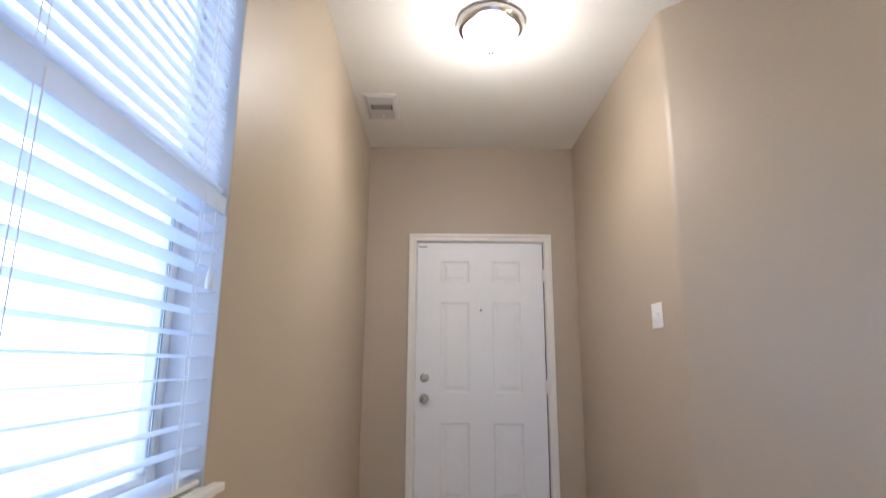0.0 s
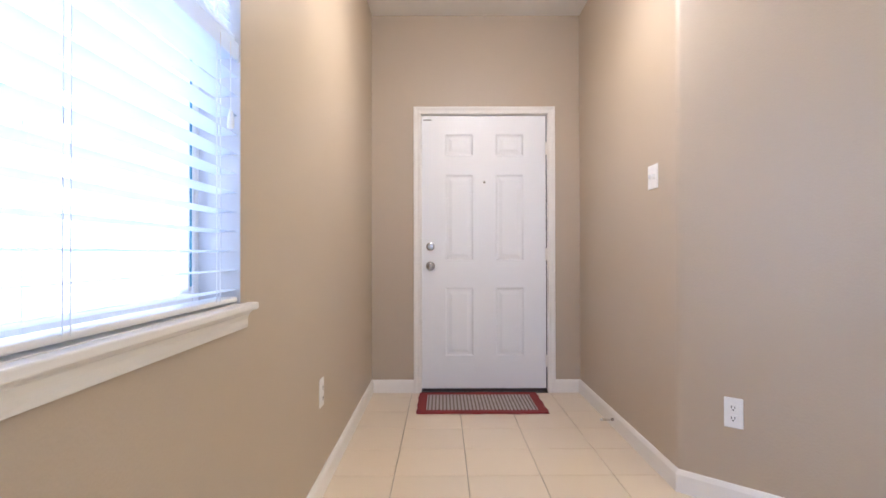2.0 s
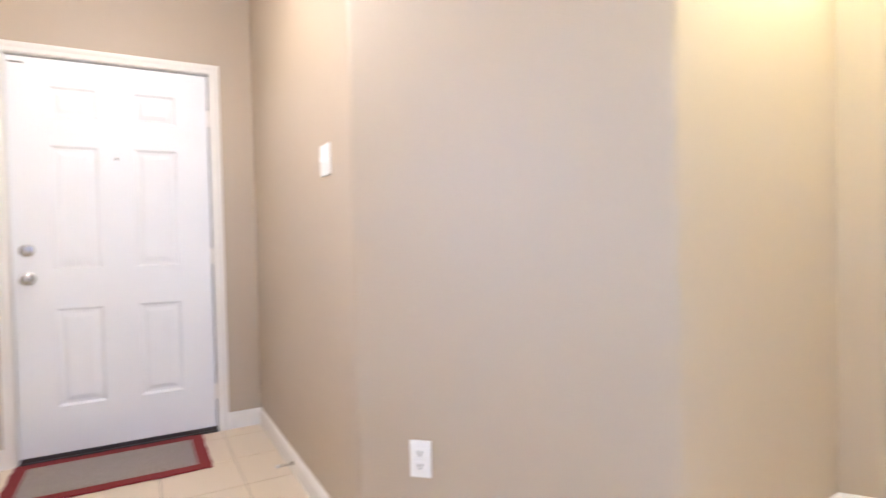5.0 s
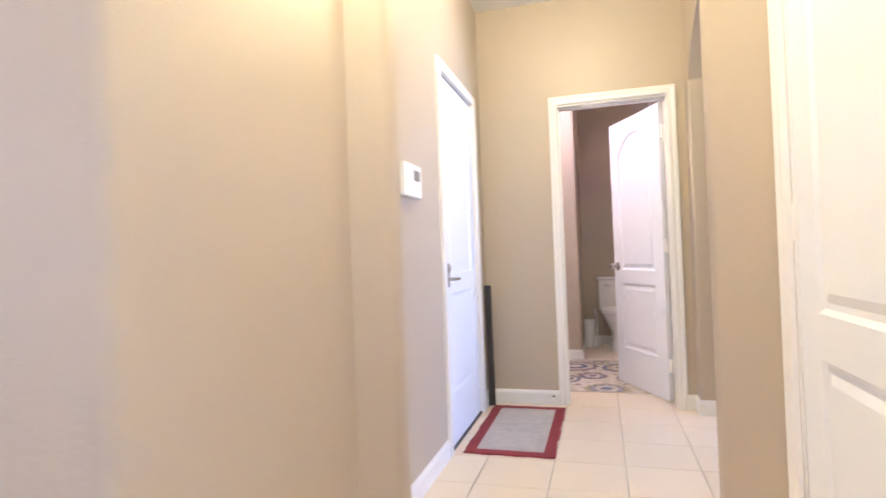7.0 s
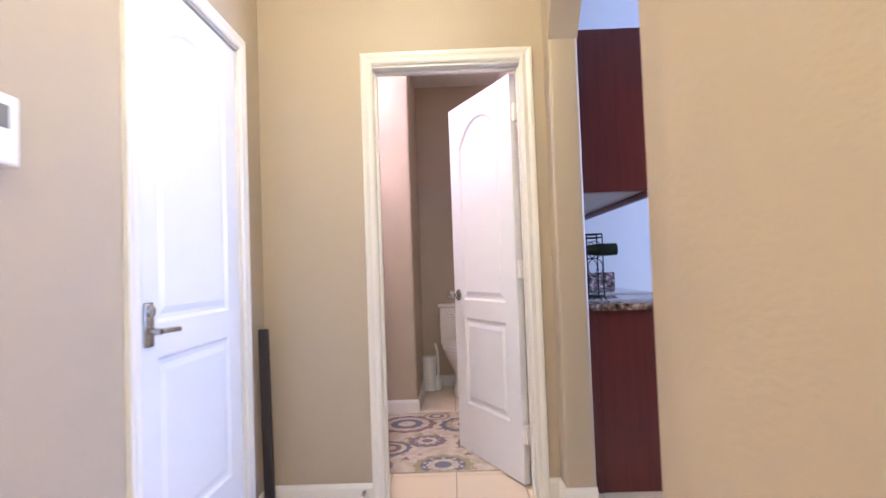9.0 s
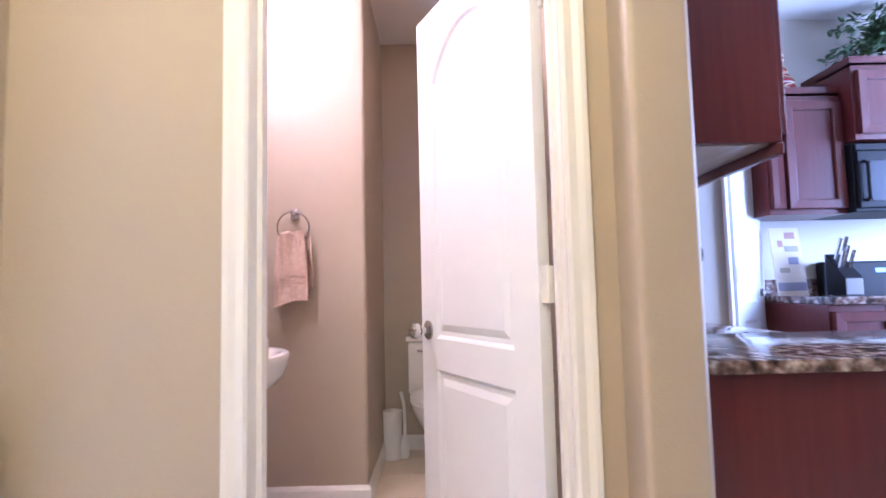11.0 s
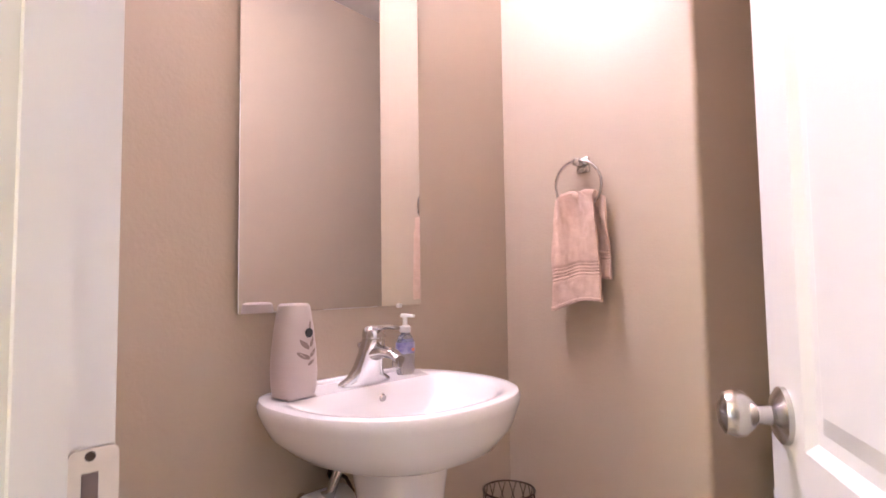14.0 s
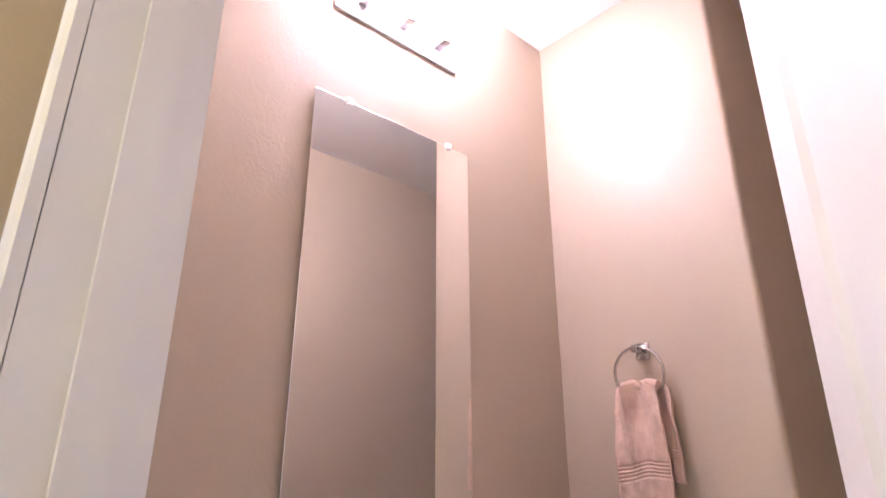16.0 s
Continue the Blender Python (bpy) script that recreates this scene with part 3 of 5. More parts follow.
def outlet_plate(m, label):
    ob = thing("wall_outlet", (0, 0, 0), label, "outlet", "wall outlets in the entry")
    ob.matrix_world = m
    part("plate", boxes((-0.036, 0.036, -0.006, 0, -0.06, 0.06), r=0.0025), M_PLASTIC, ob)
    for z in (-0.021, 0.021):
        rec = part("receptacle", boxes((-0.016, 0.016, -0.009, -0.005, z - 0.014, z + 0.014), r=0.002), M_PLASTIC, ob)
        # raised dark marks take the place of the shaded slot openings
        part("slot", boxes((-0.008, -0.005, -0.0098, -0.0088, z - 0.004, z + 0.007), (0.005, 0.008, -0.0098, -0.0088, z - 0.003, z + 0.006), (-0.003, 0.003, -0.0098, -0.0088, z - 0.011, z - 0.006)), M_OPENSHADE, rec, "slots coloured dark for the shade inside")
    return ob


switch_plate(pose(1.53, -1.40, 1.385, 0, 0, -90), 2, "white double light switch on the tan wall")
switch_plate(pose(3.583, YH, 1.370, 0, 0, 0), 2, "white double light switch beside the thermostat")
outlet_plate(pose(0, -1.68, 0.43, 0, 0, 90), "white wall outlet under the window wall")
outlet_plate(pose(1.686, -1.816, 0.38, 0, 0, -45), "white wall outlet on the angled wall")

thermo = thing("thermostat", (3.79, YH, 1.375), "white thermostat with a grey display on the wall", "thermostat")
part("body", boxes((-0.105, 0.105, -0.034, 0.0, -0.072, 0.07), r=0.006), M_PLASTIC, thermo)
part("display", boxes((0.0, 0.075, -0.036, -0.033, 0.0, 0.045)), M_GREYLCD, thermo, "grey display")

M_VENT = material("grey_white_vent_paint", (0.60, 0.58, 0.58), 0.5, stain=0.2, stain_scale=25)
vent = thing("ceiling_vent", (0.155, -0.672, H), "white metal ceiling register with slots coloured dark for the shade inside", "vent")
VX, VY = 0.074, 0.145
part("frame", sweep(bmesh.new(), [(VX, -VY, 0), (VX, VY, 0), (-VX, VY, 0), (-VX, -VY, 0)], (0, 0, -1), [(0, 0), (0, 0.014), (0.006, 0.013), (0.026, 0.004), (0.027, 0)], True), M_VENT, vent)
# dark sheet under the ceiling stands for the shaded duct
part("duct_shade", boxes((-VX, VX, -VY, VY, -0.003, -0.001)), M_OPENSHADE, vent)
part("face_plate", boxes((-VX, VX, 0.022, VY, -0.012, -0.010), (-VX, VX, -VY, -0.05, -0.012, -0.010), (-VX, -0.066, -0.05, 0.022, -0.012, -0.010), (0.066, VX, -0.05, 0.022, -0.012, -0.010)), M_VENT, vent)
part("damper_lever", boxes((-0.006, 0.006, 0.10, 0.13, -0.022, -0.0122), r=0.002), M_VENT, vent)
for i in range(9):
    x = -0.0528 + i * 0.0132
    part("slat", boxes((x - 0.003, x + 0.003, -0.05, 0.022, -0.0115, -0.007)), M_VENT, vent)


def flush_lamp(x, y, label):
    ob = thing("ceiling_light", (x, y, H), label, "ceiling lamp", "flush ceiling lamps")
    part("pan", lathe(bmesh.new(), [(0.04, -0.001), (0.158, -0.001), (0.162, -0.012), (0.158, -0.03), (0.150, -0.045), (0.135, -0.050), (0.128, -0.040)], seg=40), M_NICKEL, ob, "brushed nickel pan", True)
    bowl = part("bowl", lathe(bmesh.new(), [(0.128, -0.041), (0.131, -0.06), (0.124, -0.095), (0.10, -0.13), (0.06, -0.152), (0.012, -0.160), (0.001, -0.160)], seg=40), M_LAMPGLASS, ob, "lit frosted glass bowl", True)
    bowl.visible_shadow = False
    part("finial", lathe(bmesh.new(), [(0.016, -0.159), (0.018, -0.165), (0.010, -0.172), (0.006, -0.182), (0.001, -0.184)], seg=16), M_NICKEL, ob, "", True)
    return ob


flush_lamp(0.762, -1.565, "lit round ceiling lamp with frosted glass bowl")
flush_lamp(2.70, -2.98, "lit round ceiling lamp with frosted glass bowl")
flush_lamp(4.2, -3.0, "lit round ceiling lamp with frosted glass bowl")

def door_stop(m):
    ob = thing("door_stop", (0, 0, 0), "small spring door stop on the baseboard", "door stop", "door stops")
    ob.matrix_world = m
    coil = [(-0.012 - 0.055 * i / 60, 0.006 * math.cos(i * 0.9), 0.006 * math.sin(i * 0.9)) for i in range(61)]
    part("spring", tube(bmesh.new(), coil, 0.0012, 6), M_NICKEL, ob)
    part("base", lathe(bmesh.new(), [(0.009, 0.0), (0.009, -0.012), (0.001, -0.013)], (0, 0, 0), "x", 12), M_NICKEL, ob)
    part("tip", lathe(bmesh.new(), [(0.008, -0.066), (0.008, -0.078), (0.001, -0.079)], (0, 0, 0), "x", 12), M_PLASTIC, ob)


door_stop(pose(1.516, -0.82, 0.05))
door_stop(pose(XE - 0.013, -2.755, 0.06))


def door_mat(name, x0, x1, y0, y1, bands, label, along):
    ob = thing(name, ((x0 + x1) / 2, (y0 + y1) / 2, 0.0), label, "mat", "door mats")
    a, b = (x1 - x0) / 2, (y1 - y0) / 2
    nx, ny = 28, 18
    e = 0.06
    bm = bmesh.new()

    def edge(k):
        return 0.003 * math.sin(k * 9.0) + 0.002 * math.sin(k * 23.0)
    outer, inner = [], []
    for i in range(nx):
        t = -1 + 2 * i / nx
        outer.append((t * a, -b + edge(t)))
        inner.append((t * (a - e), -b + e))
    for i in range(ny):
        t = -1 + 2 * i / ny
        outer.append((a + edge(t + 3), t * b))
        inner.append((a - e, t * (b - e)))
    for i in range(nx):
        t = 1 - 2 * i / nx
        outer.append((t * a, b + edge(t + 5)))
        inner.append((t * (a - e), b - e))
    for i in range(ny):
        t = 1 - 2 * i / ny
        outer.append((-a + edge(t + 7), t * b))
        inner.append((-a + e, t * (b - e)))
    rings = [[(x, y, 0.001) for x, y in outer], [(x, y, 0.007) for x, y in outer], [(x * 0.99, y * 0.99, 0.009) for x, y in outer], [(x, y, 0.009) for x, y in inner], [(x, y, 0.004) for x, y in inner]]
    loft(bm, rings, False)
    part("border", bm, M_RED, ob, "dark red woven border")
    part("field", boxes((-a + e, a - e, -b + e, b - e, 0.001, 0.0075)), M_MATGREY, ob, "grey woven field")
    if bands:
        n = 30
        for i in range(n):
            x = -a + e + (i + 0.5) * (2 * a - 2 * e) / n
            part("stripe", boxes((x - 0.005, x + 0.005, -b + e + 0.004, b - e - 0.004, 0.007, 0.0095), r=0.001), M_MATSTRIPE, ob)
    else:
        for i in range(9):
            for side in (-1, 1):
                x = side * (a - e) * (0.25 + 0.07 * i)
                part("stripe", boxes((x - 0.003, x + 0.003, -b + e + 0.05, b - e - 0.05, 0.007, 0.0082)), M_MATPALE, ob)
    return ob


M_MATPALE = material("pale_mat_thread", (0.52, 0.47, 0.44), 0.95, grain=0.8, grain_scale=280, stain=0.4, stain_scale=30)
door_mat("door_mat", 0.352, 1.198, -0.54, -0.03, True, "striped grey door mat with a dark red border", "x")
door_mat("door_mat", 4.36, 5.27, -2.838, -2.362, False, "plain grey door mat with a dark red border", "x")

board = thing("leaning_board", (5.285, -2.343, 0), "dark narrow board leaning upright in the corner", "board")
bm = boxes((-0.012, 0.012, -0.022, 0.022, 0.0, 0.83), r=0.004)
bmesh.ops.transform(bm, matrix=pose(0, 0, 0.001, 0, -2.5, 0), verts=bm.verts)
part("plank", bm, M_BLACKWOOD, board)

# ---- bathroom ----
mirror = thing("wall_mirror", (6.2145, YM - 0.0035, 1.010), "frameless rectangular mirror above the basin", "mirror", turn=0.55)
part("glass", boxes((-0.2905, 0.2905, -0.007, -0.001, 0.0, 1.088), r=0.0015), M_MIRROR, mirror, "silvered glass")
for x in (-0.18, 0.20):
    for z in (0.0, 1.088):
        c = 0.011 if z else 0.006
        part("clip", boxes((x - c, x + c, -0.013, -0.0, z - c, z + c), r=0.002), M_PLASTIC, mirror, "clear plastic mirror clip")

M_SATIN = material("satin_light_chrome", (0.88, 0.86, 0.84), 0.42, 0.55, stain=0.15, stain_scale=20)
vanity = thing("vanity_light", (6.21, YM, 2.397), "chrome three-lamp bar light above the mirror, lit", "wall lamp")
part("backplate", boxes((-0.242, 0.242, -0.012, 0.0, 0.0, 0.115), r=0.003), M_SATIN, vanity, "chrome backplate")
for x in (-0.15, 0.0, 0.15):
    bm = boxes((x - 0.017, x + 0.017, -0.066, -0.011, 0.050, 0.082), r=0.004)
    lathe(bm, [(0.010, 0.08), (0.010, 0.125), (0.028, 0.13), (0.030, 0.15), (0.012, 0.152)], (x, -0.062, 0), "z", 20)
    arm = part("arm", bm, M_NICKEL, vanity, "chrome socket block", True)
    sh = part("shade", lathe(bmesh.new(), [(0.03, 0.15), (0.045, 0.17), (0.058, 0.21), (0.062, 0.255), (0.059, 0.255), (0.055, 0.21), (0.042, 0.172), (0.027, 0.153)], (x, -0.075, 0), "z", 28), M_BULB, arm, "lit frosted glass shade", True)
    sh.visible_shadow = False

# pedestal basin
SX, SY = 6.212, YM - 0.004


def basin_ring(a, b, back, z, soft=0.004, p=2.3, n=64):
    ring = []
    for i in range(n):
        t = 2 * math.pi * i / n
        c, s = math.cos(t), math.sin(t)
        x = a * math.copysign(abs(c) ** (2 / p), c)
        y = b * math.copysign(abs(s) ** (2 / p), s)
        d = y - 0.19 + back
        ring.append((x, 0.5 * (d - math.sqrt(d * d + soft * soft)) - back, z))
    return ring


basin = thing("pedestal_sink", (SX, SY, 0), "white ceramic pedestal sink", "sink")
bm = bmesh.new()
loft(bm, [basin_ring(0.12, 0.12, 0.08, 0.676), basin_ring(0.17, 0.185, 0.05, 0.690), basin_ring(0.222, 0.235, 0.03, 0.712), basin_ring(0.268, 0.264, 0.01, 0.752), basin_ring(0.292, 0.278, 0.0, 0.800),
          basin_ring(0.294, 0.280, 0.0, 0.816), basin_ring(0.289, 0.275, 0.002, 0.826), basin_ring(0.278, 0.264, 0.006, 0.830), basin_ring(0.252, 0.240, 0.110, 0.826, 0.05), basin_ring(0.238, 0.226, 0.116, 0.816, 0.06),
          basin_ring(0.216, 0.205, 0.120, 0.790, 0.08), basin_ring(0.18, 0.175, 0.125, 0.750, 0.08), basin_ring(0.12, 0.125, 0.13, 0.718, 0.08), basin_ring(0.03, 0.04, 0.15, 0.70, 0.04)])
part("bowl", bm, M_CERAMIC, basin, "", True)
bm = bmesh.new()
rows = [(0.118, 0.112, 0.0), (0.118, 0.112, 0.03), (0.098, 0.092, 0.07), (0.078, 0.075, 0.3), (0.083, 0.08, 0.5), (0.098, 0.092, 0.62), (0.112, 0.10, 0.69)]
loft(bm, [[(a * math.copysign(abs(math.cos(t)) ** 0.75, math.cos(t)), b * math.copysign(abs(math.sin(t)) ** 0.75, math.sin(t)) - 0.215, z) for t in [2 * math.pi * i / 32 for i in range(32)]] for a, b, z in rows])
part("pedestal", bm, M_CERAMIC, basin, "", True)
part("overflow_hole", lathe(bmesh.new(), [(0.010, -0.142), (0.007, -0.148), (0.001, -0.148)], (0.012, 0.0, 0.800), "y", 12), M_NICKEL, basin)
part("backsplash_lip", boxes((-0.2, 0.2, -0.022, -0.002, 0.824, 0.840), r=0.005), M_CERAMIC, basin)
part("trap_pipe", tube(bmesh.new(), [(-0.10, -0.12, 0.66), (-0.11, -0.10, 0.60), (-0.12, -0.03, 0.57), (-0.12, 0.0, 0.57)], 0.012, 10), M_CHROME, basin, "chrome supply pipe", True)

faucet = thing("faucet", (SX + 0.010, SY - 0.080, 0.827), "chrome single-lever basin faucet", "faucet")
bm = bmesh.new()
loft(bm, [[(a * math.cos(t), yc + b * math.sin(t), z) for t in [2 * math.pi * i / 32 for i in range(32)]] for a, b, z, yc in (
    (0.080, 0.027, 0.0, 0.0), (0.081, 0.028, 0.006, 0.0), (0.074, 0.028, 0.012, -0.001), (0.054, 0.029, 0.022, -0.004), (0.040, 0.030, 0.045, -0.012),
    (0.033, 0.029, 0.080, -0.024), (0.030, 0.028, 0.108, -0.032), (0.029, 0.027, 0.112, -0.033))])
part("body", bm, M_CHROME, faucet, "", True)
bm = bmesh.new()
rings = []
for y, z, w, h in ((-0.012, 0.062, 0.026, 0.020), (-0.045, 0.078, 0.024, 0.018), (-0.078, 0.084, 0.021, 0.014), (-0.108, 0.079, 0.018, 0.012), (-0.126, 0.068, 0.015, 0.010)):
    rings.append([(w * math.cos(t), y, z + h * math.sin(t)) for t in [2 * math.pi * i / 20 for i in range(20)]])
loft(bm, rings)
part("spout", bm, M_CHROME, faucet, "", True)
part("aerator", lathe(bmesh.new(), [(0.012, 0.0), (0.012, -0.014), (0.009, -0.016), (0.001, -0.016)], (0, -0.116, 0.066), "z", 16), M_NICKEL, faucet, "", True)
bm = bmesh.new()
loft(bm, [[(a * math.cos(t), -0.034 + b * math.sin(t), z) for t in [2 * math.pi * i / 24 for i in range(24)]] for a, b, z in ((0.029, 0.027, 0.114), (0.030, 0.028, 0.120), (0.028, 0.026, 0.134), (0.020, 0.019, 0.142), (0.004, 0.004, 0.145))])
loft(bm, [[(w * math.cos(t), y, z + h * math.sin(t)) for t in [2 * math.pi * i / 12 for i in range(12)]] for w, h, y, z in ((0.021, 0.008, -0.030, 0.134), (0.018, 0.007, -0.060, 0.140), (0.014, 0.005, -0.095, 0.143), (0.010, 0.004, -0.118, 0.141))])
part("lever", bm, M_CHROME, faucet, "", True)
bm = tube(bmesh.new(), [(0.0, 0.020, 0.01), (0.0, 0.020, 0.075), (0.0, 0.020, 0.088)], 0.0026, 8)
lathe(bm, [(0.001, 0.086), (0.0055, 0.089), (0.006, 0.094), (0.004, 0.099), (0.001, 0.100)], (0, 0.020, 0), "z", 12)
part("lift_rod", bm, M_CHROME, faucet, "", True)

fresh = thing("air_freshener", (6.016, SY - 0.084, 0.829), "beige automatic air freshener on the sink rim", "air freshener")
bm = bmesh.new()
rows = [(0.037, 0.0), (0.043, 0.004), (0.047, 0.022), (0.0485, 0.055), (0.0465, 0.10), (0.041, 0.15), (0.034, 0.193), (0.033, 0.199), (0.027, 0.203)]
loft(bm, [[(r * math.copysign(abs(math.cos(t)) ** 0.8, math.cos(t)), 0.92 * r * math.copysign(abs(math.sin(t)) ** 0.8, math.sin(t)), z) for t in [2 * math.pi * i / 32 for i in range(32)]] for r, z in rows])
M_BEIGE = material("beige_plastic", (0.55, 0.47, 0.43), 0.38, stain=0.15, stain_scale=15)
# brown that carries the shade of the leaf cut-outs; nothing is cut
M_LEAFSHADE = material("leaf_cut_shade", (0.26, 0.20, 0.17), 0.7)
part("body", bm, M_BEIGE, fresh, "", True)
part("foot", boxes((-0.036, 0.036, -0.033, 0.033, -0.001, 0.004), r=0.002), M_BEIGE, fresh)


def on_fresh(u, z):
    """A point of the freshener's front at the angle u, degrees from the front, and height z."""
    r = float(np.interp(z, [p[1] for p in rows], [p[0] for p in rows])) + 0.0008
    t = radians(-83 + u)
    return Vector((r * math.copysign(abs(math.cos(t)) ** 0.8, math.cos(t)), 0.92 * r * math.copysign(abs(math.sin(t)) ** 0.8, math.sin(t)), z))


def leaf_cut(u0, z0, turn, length):
    bm = bmesh.new()
    ring = []
    for i in range(16):
        t = 2 * math.pi * i / 16
        a, b = length * math.cos(t), length * 0.33 * math.sin(t) * (1 - 0.25 * math.cos(t))
        c, s = math.cos(radians(turn)), math.sin(radians(turn))
        ring.append(bm.verts.new(on_fresh(u0 + degrees_of(a * c - b * s), z0 + a * s + b * c)))
    bm.faces.new(ring)
    part("leaf_slot", bm, M_LEAFSHADE, fresh, "flat leaf shape coloured dark for a shaded cut-out")


def degrees_of(d):
    return math.degrees(d / 0.043)


for u0, z0, turn, ln in ((-8, 0.116, 125, 0.013), (-12, 0.092, 145, 0.014), (14, 0.120, 60, 0.012), (15, 0.097, 45, 0.012), (8, 0.077, 35, 0.010), (13, 0.157, 70, 0.010)):
    leaf_cut(u0, z0, turn, ln)
q0 = on_fresh(4, 0.140)
# flat disc, dark for the shade in the spray hole
part("nozzle", lathe(bmesh.new(), [(0.010, 0.0), (0.010, 0.003), (0.001, 0.0032)], (0, 0, 0), "y", 16), M_OPENSHADE, fresh, "disc coloured dark for the shaded spray hole").matrix_local = Matrix.Translation(q0) @ pose(0, 0, 0, 0, 0, 190)

soap = thing("soap_bottle", (6.383, SY - 0.060, 0.828), "clear pump soap bottle with a violet label", "soap dispenser")
M_SOAP = material("clear_soap_plastic", (0.75, 0.80, 0.88), 0.08, stain=0.1, stain_scale=20)
M_SOAP.node_tree.nodes["Principled BSDF"].inputs["Transmission Weight"].default_value = 0.9
M_LABEL = material("violet_bottle_label", (0.16, 0.15, 0.36), 0.4, stain=0.8, stain_scale=55, dark=(0.5, 0.5, 0.62))
M_ORANGE = material("orange_print", (0.7, 0.2, 0.05), 0.4)


def oval_rings(rows, f=0.7, n=24):
    return [[(r * math.cos(2 * math.pi * i / n), f * r * math.sin(2 * math.pi * i / n), z) for i in range(n)] for r, z in rows]


part("bottle", loft(bmesh.new(), oval_rings([(0.026, 0.0), (0.029, 0.004), (0.030, 0.05), (0.029, 0.085), (0.022, 0.10), (0.014, 0.108), (0.013, 0.114)])), M_SOAP, soap, "", True)
part("label", loft(bmesh.new(), oval_rings([(0.0307, 0.056), (0.0307, 0.065), (0.0300, 0.086)]), False), M_LABEL, soap, "violet printed label", True)
part("print", boxes((0.004, 0.012, -0.0235, -0.0205, 0.062, 0.070), r=0.001), M_ORANGE, soap)
bm = lathe(bmesh.new(), [(0.014, 0.112), (0.0155, 0.114), (0.0155, 0.128), (0.007, 0.131), (0.006, 0.152), (0.013, 0.154), (0.012, 0.162), (0.001, 0.163)], seg=20)
box(bm, -0.006, 0.006, -0.034, 0.0, 0.153, 0.161, r=0.002)
part("pump", bm, M_PLASTIC, soap, "white pump", True)

# towel ring and towel
ringo = thing("towel_ring", (XT, -2.538, 1.455), "chrome towel ring on the wall", "towel ring")
bm = boxes((-0.012, 0.0, -0.022, 0.022, -0.03, 0.022), r=0.003)
box(bm, -0.058, -0.01, -0.011, 0.011, -0.012, 0.012, r=0.003)
part("mount", bm, M_CHROME, ringo, "", True)
part("ring", tube(bmesh.new(), [(-0.05 + 0.010 * (1 - math.cos(t)) * 0.4, 0.08 * math.sin(t), -0.075 + 0.08 * math.cos(t)) for t in [2 * math.pi * i / 48 for i in range(48)]], 0.005, 10, True), M_CHROME, ringo, "", True)


def cloth(x_front, y_mid, half_top, half_low, z_top, z_low, seed, band):
    """A hanging sheet with folds and thickness, facing -x."""
    bm = bmesh.new()
    nu, nv = 36, 120
    grid = []
    for s in (0, 1):
        rows_ = []
        for j in range(nv + 1):
            v = j / nv
            half = half_top + (half_low - half_top) * min(1, v * 1.25) ** 0.8
            row = []
            for i in range(nu + 1):
                u = -1 + 2 * i / nu
                fold = 0.013 * math.cos(u * 4.2 + seed) * (1 - 0.75 * v) + 0.005 * math.sin(u * 8 + seed * 2 + v * 5) * (1 - 0.5 * v)
                puff = 0.013 * (1 - 0.6 * v) * noise.noise(Vector((u * 2.2, v * 4, seed))) + 0.003 * noise.noise(Vector((u * 7, v * 11, seed + 4)))
                thick = 0.010
                x = x_front + fold + puff + (thick if s else 0) - (0.0 if s else 0.003 * (v > 0.97))
                if not s:
                    x += (0.0014 + 0.0016 * math.sin((v - band[0]) * 220)) * (band[0] < v < band[1])
                z = z_top + (z_low - z_top) * v - 0.012 * u * v + 0.010 * v * v * math.cos(u * 2.2 + 0.5) + 0.008 * (1 - v) * (1 - u * u) * math.cos(u * 5 + seed) - (0.018 * u * u) * (1 - v) ** 4
                row.append(bm.verts.new((x, y_mid + u * half, z)))
            rows_.append(row)
        grid.append(rows_)
    for s in (0, 1):
        for j in range(nv):
            for i in range(nu):
                g = grid[s]
                bm.faces.new((g[j][i], g[j][i + 1], g[j + 1][i + 1], g[j + 1][i]))
    a, b = grid
    for j in range(nv):
        for i in (0, nu):
            bm.faces.new((a[j][i], a[j + 1][i], b[j + 1][i], b[j][i]))
    for i in range(nu):
        for j in (0, nv):
            bm.faces.new((a[j][i], a[j][i + 1], b[j][i + 1], b[j][i]))
    return bm


towel = thing("hand_towel", (XT, -2.538, 1.38), "pink terry hand towel hanging through the ring", "towel")
part("front_fold", cloth(-0.072, 0.005, 0.068, 0.087, -0.028, -0.382, 0.6, (0.64, 0.77)), M_TOWEL, towel, "", True)
part("back_fold", cloth(-0.040, -0.024, 0.062, 0.075, -0.026, -0.315, 2.1, (0.68, 0.80)), M_TOWEL, towel, "", True)
part("top_fold", tube(bmesh.new(), [(-0.048, -0.058 + 0.116 * i / 12, -0.034 - 0.003 * math.cos(i * 1.1)) for i in range(13)], 0.015, 12), M_TOWEL, towel, "", True)

# paper roll on the wall under the sink
roll = thing("paper_roll_holder", (6.115, YM, 0.545), "bronze wall holder with a white paper roll", "paper holder")
bm = bmesh.new()
tube(bm, [(0.075, 0.0, 0.06), (0.075, -0.05, 0.055), (0.075, -0.075, 0.03), (0.07, -0.075, 0.0), (-0.055, -0.075, 0.0)], 0.0045, 8)
lathe(bm, [(0.02, -0.001), (0.02, -0.008), (0.006, -0.012)], (0.075, 0, 0.06), "y", 16)
part("arm", bm, M_BRONZE, roll, "", True)
part("paper_roll", lathe(bmesh.new(), [(0.018, -0.05), (0.054, -0.05), (0.055, -0.045), (0.055, 0.045), (0.054, 0.05), (0.018, 0.05)], (0, -0.075, 0), "x", 32), M_PLASTIC, roll, "white paper roll", True)

